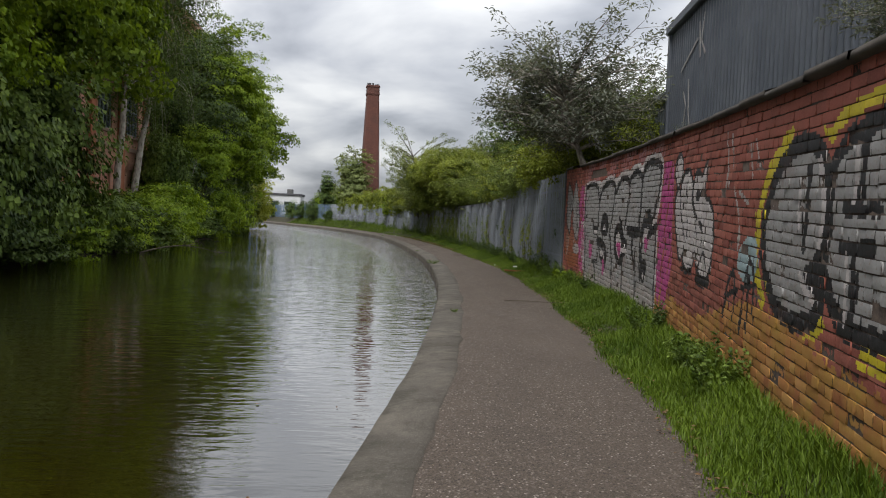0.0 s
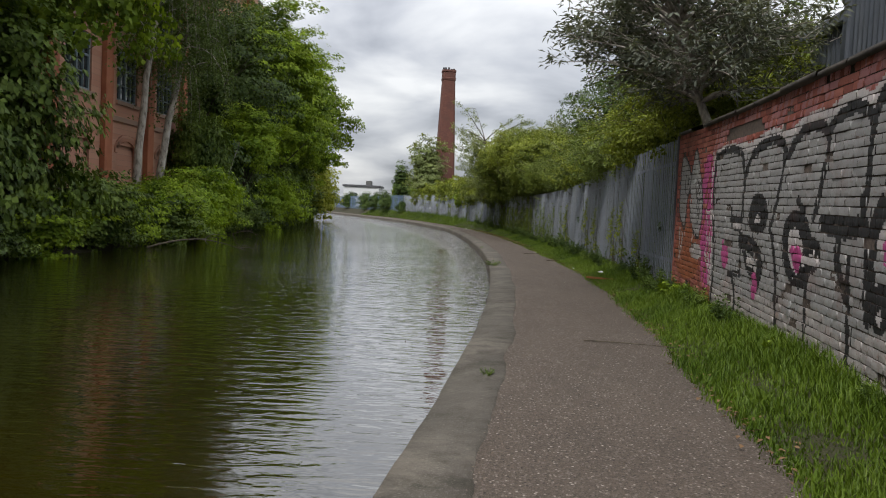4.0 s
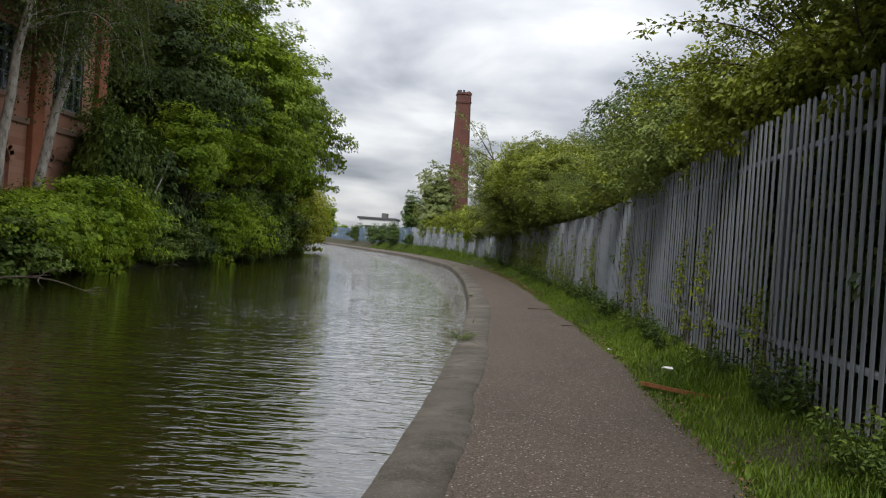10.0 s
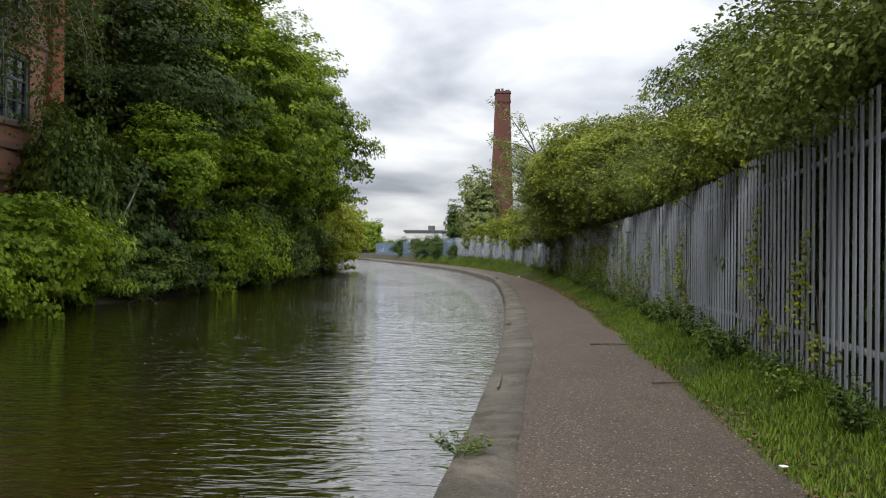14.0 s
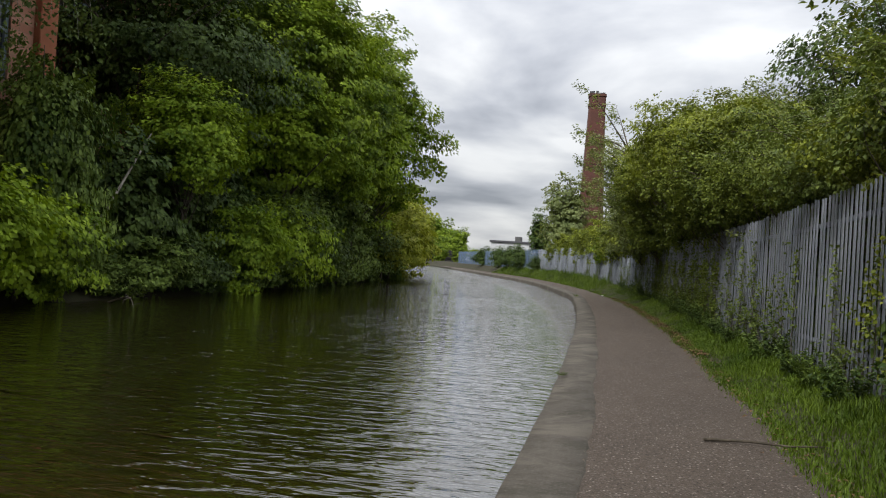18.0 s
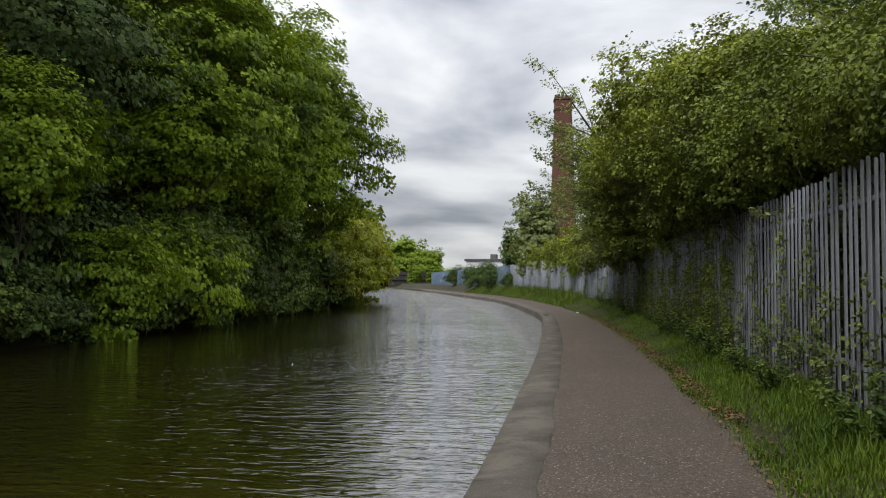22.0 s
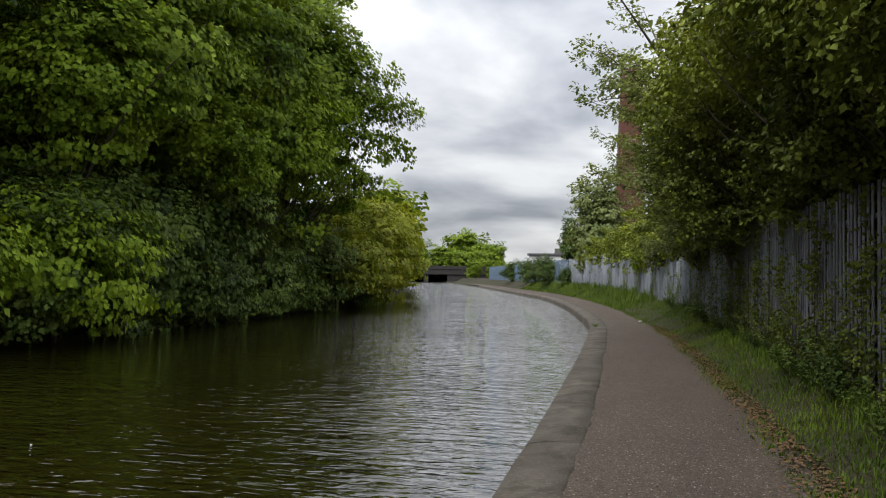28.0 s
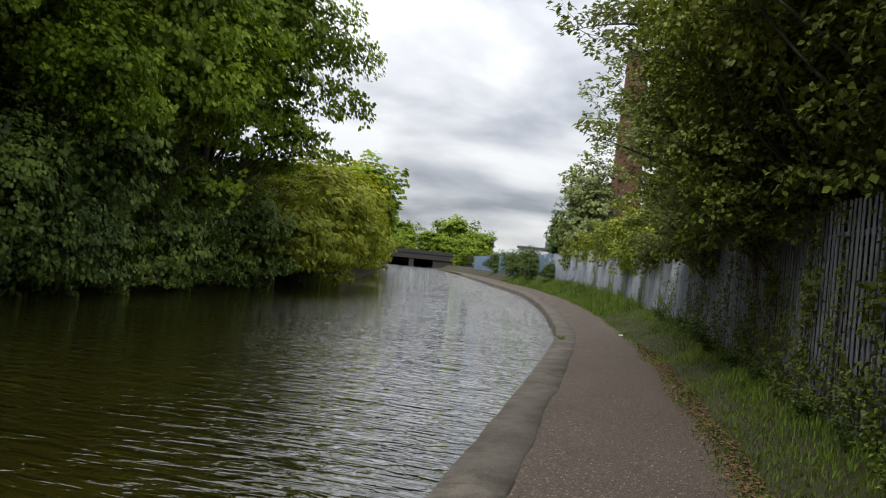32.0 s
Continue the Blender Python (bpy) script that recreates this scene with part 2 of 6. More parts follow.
    def brick(name, lo, mid, hi):
        a = Mat(name, 0.88)
        r, n, f = a.random(True), a.noise(3.0, 5.0, 0.6), a.noise(70, 4.0)
        c = a.ramp(r, [(0.0, lo), (0.5, mid), (1.0, hi)])
        c = a.mix(a.ramp(n, [(0.45, 0.0), (0.75, 0.5)]), c, (0.09, 0.05, 0.035))
        c = a.mix(0.25, c, a.ramp(f, [(0.3, lo), (0.7, hi)]))
        a.colour(c).bump(f, 0.5, 0.004)
        return a.m

    M["brick"] = brick("red_brick", (0.19, 0.055, 0.042), (0.31, 0.092, 0.066), (0.41, 0.15, 0.11))
    a = Mat("yellowed_brick", 0.9)
    r, n = a.random(True), a.noise(4.0, 5.0, 0.6)
    c = a.ramp(r, [(0.0, (0.27, 0.10, 0.04)), (0.5, (0.40, 0.17, 0.055)), (1.0, (0.50, 0.26, 0.09))])
    a.colour(a.mix(a.ramp(n, [(0.4, 0.0), (0.7, 0.7)]), c, (0.36, 0.23, 0.04))).bump(a.noise(60, 4.0), 0.5, 0.004)
    M["brick_low"] = a.m
    a = Mat("mortar", 0.95)
    n = a.noise(20, 4.0)
    a.colour(a.ramp(n, [(0.3, (0.030, 0.022, 0.018)), (0.7, (0.085, 0.062, 0.048))])).bump(n, 0.5, 0.005)
    M["mortar"] = a.m

    def paint(name, col, worn=0.35, under=(0.22, 0.07, 0.045)):
        a = Mat(name, 0.6)
        n, f = a.noise(5.0, 6.0, 0.65), a.noise(45, 4.0)
        c = a.mix(a.ramp(n, [(0.35, 0.75), (0.65, 0.0)]), col, tuple(v * 0.62 for v in col))
        c = a.mix(a.ramp(a.random(True), [(0.0, 0.0), (1.0, 0.45)]), c, tuple(v * 0.6 + 0.02 for v in col))
        c = a.mix(a.ramp(f, [(0.56, 0.0), (0.70, worn)]), c, under)
        c = a.mix(a.ramp(a.noise(1.7, 6.0, 0.7), [(0.55, 0.0), (0.75, worn)]), c, under)
        a.colour(c).bump(f, 0.4, 0.004)
        return a.m

    M["silver"] = paint("silver_spray_paint", (0.37, 0.362, 0.355), 0.4)
    M["black"] = paint("black_spray_paint", (0.018, 0.018, 0.02), 0.15)
    M["yellow"] = paint("yellow_spray_paint", (0.66, 0.54, 0.03), 0.35)
    M["pink"] = paint("pink_spray_paint", (0.52, 0.075, 0.26), 0.45)
    M["palewhite"] = paint("white_spray_paint", (0.62, 0.57, 0.56), 0.35)
    M["orange"] = paint("orange_spray_paint", (0.34, 0.10, 0.04), 0.7)
    M["aqua"] = paint("pale_blue_spray_paint", (0.38, 0.50, 0.53), 0.4)
    M["chalk"] = paint("worn_chalky_paint", (0.46, 0.42, 0.40), 0.6)
    M["fadedpink"] = paint("faded_pink_wash", (0.42, 0.17, 0.17), 0.7)

    a = Mat("galvanised_steel", 0.55, 0.25)
    n, f, r = a.noise(1.6, 5.0, 0.6, (1, 1, 0.4)), a.noise(30, 4.0), a.random()
    c = a.ramp(n, [(0.3, (0.14, 0.157, 0.188)), (0.7, (0.27, 0.297, 0.335))])
    c = a.mix(a.ramp(r, [(0.0, 0.0), (1.0, 0.35)]), c, (0.20, 0.20, 0.20))
    c = a.mix(a.ramp(f, [(0.6, 0.0), (0.8, 0.5)]), c, (0.10, 0.085, 0.07))
    a.colour(c).bump(f, 0.2, 0.002)
    M["steel"] = a.m
    a = Mat("blue_painted_steel", 0.5, 0.1)
    n = a.noise(2.0, 4.0)
    a.colour(a.ramp(n, [(0.3, (0.09, 0.135, 0.215)), (0.7, (0.15, 0.21, 0.30))]))
    M["bluesteel"] = a.m
    a = Mat("dark_corrugated_cladding", 0.55, 0.1)
    n, st = a.noise(1.2, 5.0), a.noise(3.0, 5.0, 0.6, (1, 1, 0.15))
    c = a.ramp(n, [(0.3, (0.075, 0.086, 0.105)), (0.7, (0.125, 0.138, 0.16))])
    a.colour(a.mix(a.ramp(st, [(0.5, 0.0), (0.75, 0.4)]), c, (0.09, 0.09, 0.095))).bump(st, 0.2, 0.004)
    M["cladding"] = a.m

    def plain(name, lo, hi, rough=0.8, metal=0.0, scale=3.0):
        a = Mat(name, rough, metal)
        n = a.noise(scale, 5.0, 0.6)
        a.colour(a.ramp(n, [(0.3, lo), (0.7, hi)])).bump(a.noise(scale * 12, 4.0), 0.3, 0.004)
        return a.m

    M["stone"] = plain("weathered_coping_stone", (0.035, 0.03, 0.026), (0.095, 0.08, 0.066))
    M["render_white"] = plain("white_cladding", (0.5, 0.51, 0.52), (0.64, 0.65, 0.66), 0.6)
    M["roof_dark"] = plain("dark_roofing", (0.05, 0.05, 0.055), (0.10, 0.10, 0.11))
    M["frame_green"] = plain("blue_green_window_paint", (0.10, 0.135, 0.15), (0.17, 0.21, 0.235), 0.5)
    M["engineering"] = plain("dark_bridge_brick", (0.018, 0.017, 0.017), (0.045, 0.042, 0.04))
    M["concrete"] = plain("bridge_concrete", (0.07, 0.07, 0.07), (0.13, 0.13, 0.125))
    M["wood"] = plain("bare_dead_wood", (0.10, 0.08, 0.06), (0.24, 0.20, 0.15), 0.85, 0.0, 12.0)
    M["rust"] = plain("rusted_steel", (0.16, 0.06, 0.025), (0.34, 0.15, 0.06), 0.9, 0.0, 14.0)
    M["grit"] = plain("pale_gravel_grit", (0.06, 0.046, 0.034), (0.22, 0.175, 0.135), 0.9, 0.0, 9.0)
    M["litter"] = plain("white_litter", (0.6, 0.6, 0.6), (0.8, 0.8, 0.8), 0.6)
    M["deadleaf"] = plain("dry_leaf", (0.09, 0.05, 0.025), (0.2, 0.12, 0.06), 0.9, 0.0, 20.0)
    a = Mat("window_glass", 0.06)
    a.b.inputs["Specular IOR Level"].default_value = 0.8
    a.colour((0.025, 0.03, 0.034))
    M["glass"] = a.m

    # old mill brick, courses drawn in the grain because it stands far over the water
    a = Mat("mill_brick", 0.88)
    bt = a.n.new("ShaderNodeTexBrick")
    mp = a.n.new("ShaderNodeMapping")
    mp.inputs["Rotation"].default_value = (radians(90), 0, radians(90))
    a.l.new(a.coord, mp.inputs["Vector"])
    a.l.new(mp.outputs[0], bt.inputs["Vector"])
    for k, v in (("Scale", 1.0), ("Brick Width", 0.225), ("Row Height", 0.078), ("Mortar Size", 0.006)):
        bt.inputs[k].default_value = v
    bt.inputs["Color1"].default_value = (0.36, 0.165, 0.11, 1)
    bt.inputs["Color2"].default_value = (0.43, 0.23, 0.16, 1)
    bt.inputs["Mortar"].default_value = (0.25, 0.17, 0.13, 1)
    n = a.noise(0.7, 5.0, 0.6)
    c = a.mix(a.ramp(n, [(0.42, 0.0), (0.7, 0.6)]), bt.outputs["Color"], (0.36, 0.22, 0.15))
    a.colour(c).bump(a.noise(30, 4.0), 0.4, 0.006)
    M["mill"] = a.m
    M["mill_red"] = plain("red_pressed_brick", (0.25, 0.085, 0.045), (0.36, 0.14, 0.075), 0.85, 0.0, 1.5)
    a = Mat("chimney_brick", 0.9)
    n, n2 = a.noise(0.8, 5.0, 0.6), a.noise(14, 4.0, 0.6, (0.35, 0.35, 1.6))
    c = a.ramp(n2, [(0.3, (0.075, 0.032, 0.026)), (0.7, (0.15, 0.064, 0.048))])
    a.colour(a.mix(a.ramp(n, [(0.45, 0.0), (0.75, 0.55)]), c, (0.06, 0.038, 0.034))).bump(n2, 0.6, 0.01)
    M["chimney"] = a.m
    return M


MAT = make_materials()


# ---- plan: lines of the place as functions of y ----
def line(*pairs):
    ys, xs = np.array(pairs[0::2], float), np.array(pairs[1::2], float)

    def f(y, reach=2.5):
        y = np.asarray(y, float)
        k = np.linspace(-reach, reach, 9)
        yy = y[..., None] + k
        v = np.interp(yy, ys, xs)
        lo, hi = (xs[1] - xs[0]) / (ys[1] - ys[0]), (xs[-1] - xs[-2]) / (ys[-1] - ys[-2])
        v = np.where(yy < ys[0], xs[0] + (yy - ys[0]) * lo, v)
        v = np.where(yy > ys[-1], xs[-1] + (yy - ys[-1]) * hi, v)
        return v.mean(-1)

    return f


edge = line(-10, -3.2, -4, -1.9, 0, -1.0, 4.2, -0.18, 6.85, 0.27, 9.8, 0.74, 13.1, 1.12, 16.4, 1.5, 21, 1.84, 26, 2.08, 32, 2.22, 36, 2.19,
            41, 2.07, 46, 1.93, 50, 1.74, 55, 1.47, 60, 1.15, 66, 0.65, 72, -0.35, 80, -1.75, 90, -3.9, 97, -5.6, 106, -8.4, 125, -14.5, 150, -22.5, 180, -33)
verge = line(-10, 0.0, 0, 1.35, 4.2, 2.14, 6, 2.48, 8.2, 2.78, 12, 3.28, 15, 3.6, 18.2, 3.92, 22, 4.2, 27, 4.38, 33, 4.28, 41, 4.18, 45, 4.05, 49, 3.85,
             55, 3.5, 60, 3.1, 66, 2.35, 76, 0.95, 90, -1.75, 108, -6.2, 125, -11.8, 150, -19.8, 180, -30.3)
bound = line(-12, 0.0, -4, 1.1, 0, 1.8, 3.6, 2.56, 5.2, 2.9, 7.5, 3.42, 10.3, 4.0, 13.5, 4.4, 17, 4.8, 19.7, 4.98, 24, 5.13, 28, 5.22, 34, 5.28,
             38.5, 5.22, 44.6, 5.0, 50.5, 4.82, 57, 4.5, 64, 4.05, 72, 3.2, 80, 1.9, 93, -0.6, 108, -4.3, 125, -9.9, 150, -17.9, 180, -28.4)
bank = line(-12, -11.5, 0, -10.5, 15, -9.8, 28, -9.2, 32, -8.9, 40, -10.2, 48, -9.9, 55, -10.2, 62, -10.8, 72, -12, 80, -12.8, 90, -15, 107, -20,
            130, -28, 150, -35, 180, -46)
rise = line(-10, 0.3, 40, 0.3, 60, 0.4, 80, 0.6, 96, 0.85, 140, 0.9, 180, 0.9)  # ground level at the boundary
WATER = -0.26
WALL_END = 19.7


# ---- mesh helpers ----
def part(name, bm, material, parent=None, label="", smooth=False):
    me = bpy.data.meshes.new(name)
    bm.to_mesh(me)
    bm.free()
    me.materials.append(material)
    if smooth:
        me.polygons.foreach_set("use_smooth", [True] * len(me.polygons))
    ob = new(name, me)
    if parent:
        ob.parent = parent
    if label:
        tagged(ob, label)
    return ob


def raw(name, verts, faces, materials, parent=None, label="", index=None, smooth=False):
    """A mesh object from arrays of corners and of equal-sided faces."""
    verts, faces = np.asarray(verts, np.float32), np.asarray(faces, np.int32)
    me = bpy.data.meshes.new(name)
    n, k = faces.shape
    me.vertices.add(len(verts))
    me.vertices.foreach_set("co", verts.ravel())
    me.loops.add(n * k)
    me.loops.foreach_set("vertex_index", faces.ravel())
    me.polygons.add(n)
    me.polygons.foreach_set("loop_start", np.arange(0, n * k, k, dtype=np.int32))
    for m in materials if isinstance(materials, (list, tuple)) else [materials]:
        me.materials.append(m)
    if index is not None:
        me.polygons.foreach_set("material_index", np.asarray(index, np.int32))
    if smooth:
        me.polygons.foreach_set("use_smooth", np.ones(n, bool))
    me.update()
    me.validate()
    ob = new(name, me)
    if parent:
        ob.parent = parent
    if label:
        tagged(ob, label)
    return ob


def empty(name, label, category, at=(0, 0, 0), group="", kind=""):
    ob = new(name)
    ob.location = at
    return tagged(ob, label, category, group, kind)


def box_bm(x0, x1, y0, y1, z0, z1, bevel=0.0, bm=None):
    bm = bm or bmesh.new()
    made = bmesh.ops.create_cube(bm, size=1.0, matrix=Matrix.Translation(((x0 + x1) / 2, (y0 + y1) / 2, (z0 + z1) / 2)) @ Matrix.Diagonal((x1 - x0, y1 - y0, z1 - z0, 1)))
    if bevel:
        edges = list({e for v in made["verts"] for e in v.link_edges})
        bmesh.ops.bevel(bm, geom=edges, offset=bevel, segments=1, affect="EDGES")
    return bm


def sheet(name, ys, columns, material, parent=None, label="", smooth=True):
    """A strip: columns are functions of y that give (x, z)."""
    pts = []
    for c in columns:
        x, z = c(ys)
        pts.append(np.stack([np.broadcast_to(x, ys.shape), ys, np.broadcast_to(z, ys.shape)], -1))
    grid = np.stack(pts, 1)
    r, c = grid.shape[:2]
    i = np.arange(r * c).reshape(r, c)
    faces = np.stack([i[:-1, :-1], i[:-1, 1:], i[1:, 1:], i[1:, :-1]], -1).reshape(-1, 4)
    return raw(name, grid.reshape(-1, 3), faces, material, parent, label, smooth=smooth)


def tube(points, radii, sides=7):
    """Corners and quads of a bent tapered tube."""
    p, r = np.asarray(points, float), np.asarray(radii, float)
    d = np.gradient(p, axis=0)
    d /= np.linalg.norm(d, axis=1)[:, None] + 1e-9
    ref = np.where(np.abs(d[:, 2:3]) > 0.9, [[1.0, 0, 0]], [[0, 0, 1.0]])
    u = np.cross(d, ref)
    u /= np.linalg.norm(u, axis=1)[:, None] + 1e-9
    w = np.cross(d, u)
    a = np.linspace(0, 2 * np.pi, sides, endpoint=False)
    ring = p[:, None] + r[:, None, None] * (np.cos(a)[None, :, None] * u[:, None] + np.sin(a)[None, :, None] * w[:, None])
    n = len(p)
    i = np.arange(n * sides).reshape(n, sides)
    j = np.roll(i, -1, 1)
    return ring.reshape(-1, 3), np.stack([i[:-1], j[:-1], j[1:], i[1:]], -1).reshape(-1, 4)


class Pile:
    """Collects corners and faces into one mesh."""

    def __init__(self):
        self.v, self.f, self.k = [], [], 0

    def add(self, vf):
        v, f = vf
        self.v.append(v)
        self.f.append(np.asarray(f) + self.k)
        self.k += len(v)

    def make(self, name, mat, parent=None, label="", smooth=False):
        return raw(name, np.concatenate(self.v), np.concatenate(self.f), mat, parent, label, smooth=smooth)


# ---- plants ----
def leaf_mesh(rng, at, out, size, width=0.6, droop=0.35, flat=0.55, face=None):
    """One folded leaf blade (two triangles) at each place; out is the way that it points, face the way its upper side looks."""
    n = len(at)
    nrm = rng.normal(0, flat, (n, 3))
    nrm[:, 2] += 0.62
    if face is not None:
        nrm += 0.75 * face
    else:
        nrm[:, 2] += 0.38
    nrm /= np.linalg.norm(nrm, axis=1)[:, None] + 1e-9
    d = out + rng.normal(0, 0.45, (n, 3))
    d[:, 2] -= droop
    d -= nrm * (d * nrm).sum(1)[:, None]
    d /= np.linalg.norm(d, axis=1)[:, None] + 1e-9
    side = np.cross(d, nrm)
    s = (size * rng.uniform(0.65, 1.3, n))[:, None]
    base, tip = at, at + d * s - nrm * s * 0.12
    mid = at + d * s * 0.48
    lift = nrm * s * 0.08
    left, right = mid + side * s * width * 0.5 + lift, mid - side * s * width * 0.5 + lift
    v = np.stack([base, left, tip, right], 1).reshape(-1, 3)
    i = np.arange(n)[:, None] * 4
    return v, np.concatenate([i + [0, 2, 1], i + [0, 3, 2]])


def sprays(rng, centre, ways, count, radius, thick=0.25):
    """Places of leaves in flattened tufts, and the way each one points."""
    n = len(centre)
    c, w = np.repeat(centre, count, 0), np.repeat(ways, count, 0)
    off = rng.normal(0, 1, (n * count, 3)) * [1, 1, thick]
    off *= (radius * rng.uniform(0.2, 1.0, n * count) ** 0.5 / (np.linalg.norm(off, axis=1) + 1e-9))[:, None]
    off[:, 2] -= 0.25 * np.hypot(off[:, 0], off[:, 1])
    return c + off, 0.7 * w + off / (radius + 1e-9)


def envelope(rng, n, squash, lobes=18, inner=0.55, low=-0.8):
    """Places filling the outer shell of a lobed unit crown, and the ways outward."""
    d = rng.normal(0, 1, (n * 3, 3))
    d /= np.linalg.norm(d, axis=1)[:, None]
    d = d[d[:, 2] > low][:n]
    bumps = rng.normal(0, 1, (lobes, 3))
    bumps /= np.linalg.norm(bumps, axis=1)[:, None]
    near = np.exp(9.0 * (d @ bumps.T - 1)).max(1)
    r = (0.50 + 0.56 * near) * rng.uniform(inner ** 3, 1, len(d)) ** (1 / 3)
    p = 2.7
    full = (np.hypot(d[:, 0], d[:, 1]) ** p + np.abs(d[:, 2]) ** p) ** (-1 / p)
    return d * (r * full)[:, None] * squash, d


def limbs(rng, pile, root, tips, r0, bend=0.25, sides=5):
    for tip in tips:
        a, b = np.asarray(root, float), np.asarray(tip, float)
        t = np.linspace(0, 1, 6)[:, None]
        sag = np.sin(np.pi * t) * bend * np.linalg.norm(b - a) * rng.normal(0, 0.4, 3)
        sag[:, 2] = np.abs(sag[:, 2])
        pile.add(tube(a + (b - a) * t + sag, r0 * (1 - 0.9 * t[:, 0]), sides))


def tree(name, label, seed, height, radius, leaf, bark, tufts=520, each=46, size=0.2, tuft=0.62, low=2.2, lean=(0, 0), width=0.95, droop=0.45,
         trunk=0.2, squash=None, thick=0.16, category="tree", group="", inner=0.62, bottom=-0.9, flat=0.30, core=0.3, fine=4):
    """A broadleaf tree with its foot at the origin."""
    rng = np.random.default_rng(seed)
    ob = empty(name, label, category, group=group)
    half = (height - low) / 2
    centre = np.array([lean[0], lean[1], low + half])
    sq = np.array(squash or (radius, radius, half))
    at, way = envelope(rng, tufts, sq, inner=inner, low=bottom)
    at = at + centre
    pile = Pile()
    top = np.array([lean[0] * 0.9, lean[1] * 0.9, height * 0.86])
    t = np.linspace(0, 1, 9)[:, None]
    wob = np.cumsum(rng.normal(0, 0.05, (9, 3)), 0) * [1, 1, 0] * height * 0.12
    wob[0] = 0
    spine = top * t ** np.array([1.4, 1.4, 1.0]) + wob
    stem = Pile()
    stem.add(tube(spine, trunk * (1.15 - t[:, 0]), 9))
    stem.make("trunk", bark, ob, smooth=True)
    pick = rng.choice(len(at), min(len(at), 46), replace=False)
    for k in pick:
        s = spine[min(8, max(1, int(8 * np.clip((at[k][2] - 0.25 * height) / height, 0.1, 0.9))))]
        limbs(rng, pile, s, [at[k]], trunk * 0.28)
    tagged(pile.make("branch", bark, ob, smooth=True), kind="stuff")
    # twig ends in each tuft, then a rosette of leaves on each twig end
    p, o = sprays(rng, at, way, each // fine, tuft, thick)
    p, o = sprays(rng, p, o, fine, size * 0.9, 0.7)
    v, f = leaf_mesh(rng, p, o, size, width, droop, flat, np.repeat(way, (each // fine) * fine, 0))
    if core:
        # shaded foliage deep inside the crown
        ic, iw = envelope(rng, int(tufts * core), sq * 0.62, inner=0.2, low=bottom)
        p, o = sprays(rng, ic + centre, iw, 46, tuft * 1.2, 0.8)
        v2, f2 = leaf_mesh(rng, p, o, size * 1.35, width, droop, 0.9)
        v, f = np.concatenate([v, v2]), np.concatenate([f, f2 + len(v)])
    raw("crown", v, f, leaf, ob)
    return ob


def place(ob, x, y, z=0.0, turn=0.0, scale=1.0, tall=1.0):
    ob.matrix_basis = Matrix.Translation((x, y, z)) @ Matrix.Rotation(turn, 4, "Z") @ Matrix.Diagonal((scale, scale, scale * tall, 1))
    return ob


def again(ob, x, y, z=0.0, turn=0.0, scale=1.0, tall=1.0, label=""):
    c = copy_thing(ob, Matrix.Identity(4))
    place(c, x, y, z, turn, scale, tall)
    if label:
        tagged(c, label)
    return c


# ---- ground, water, towpath ----
YS = np.concatenate([np.arange(-60, -12, 4.0), np.arange(-12, 130, 1.0), np.arange(130, 260, 5.0), np.array([260, 300, 400, 700, 1500.0])])
ground = sheet("ground", YS, [
    lambda y: (bank(y) - 1500, 1.0 + 0 * y), lambda y: (bank(y) - 60, 1.0 + 0 * y), lambda y: (bank(y) - 6, 0.9 + 0 * y), lambda y: (bank(y) - 1.2, 0.35 + 0 * y),
    lambda y: (bank(y) + 0.1, WATER - 0.1 + 0 * y), lambda y: (bank(y) + 1.5, -1.3 + 0 * y), lambda y: (edge(y) + 0.1, -1.4 + 0 * y),
    lambda y: (edge(y) + 0.14, -0.12 + 0 * y), lambda y: (verge(y) - 0.05, -0.05 + 0 * y), lambda y: (verge(y) + 0.15, 0.02 + 0 * y),
    lambda y: (0.5 * (verge(y) + 0.15 + bound(y)), 0.4 * rise(y)),
    lambda y: (bound(y) - 0.05, rise(y) - 0.06), lambda y: (bound(y) + 3, rise(y)), lambda y: (bound(y) + 60, rise(y)), lambda y: (bound(y) + 1500, 1.0 + 0 * y)], MAT["soil"])
tagged(ground, "dark soil and rough grass ground beside a canal", "ground", kind="structure")
water = sheet("water", YS, [lambda y: (bank(y) - 0.6, WATER + 0 * y), lambda y: (edge(y) + 0.06, WATER + 0 * y)], MAT["water"])
tagged(water, "murky olive canal water with wind ripples", "water", kind="structure")

fine = np.arange(-12, 130, 0.25)


def wobble(y, seed, amp, scale):
    return np.array([amp * noise.noise((float(v) * scale, seed, 0.3)) for v in np.atleast_1d(y)]).reshape(np.shape(y))


def seam(y):
    return edge(y) + 0.47


def path_column(u):
    return lambda y: ((seam(y) - 0.12) * (1 - u) + (verge(y) + 0.12 + wobble(y, 7, 0.14, 0.9) + wobble(y, 2.2, 0.06, 4.0)) * u,
                      0.02 * math.sin(math.pi * u) + 0.004 + wobble(y, 3.3 + 4 * u, 0.008, 0.6))


path = sheet("towpath", np.concatenate([fine, np.arange(130, 180, 2.0)]), [path_column(k / 8) for k in range(9)], MAT["path"])
tagged(path, "worn pinkish-brown gravel towpath", "path", kind="structure")

coping = empty("coping", "weathered concrete canal coping with a ragged inner edge", "kerb", kind="structure")


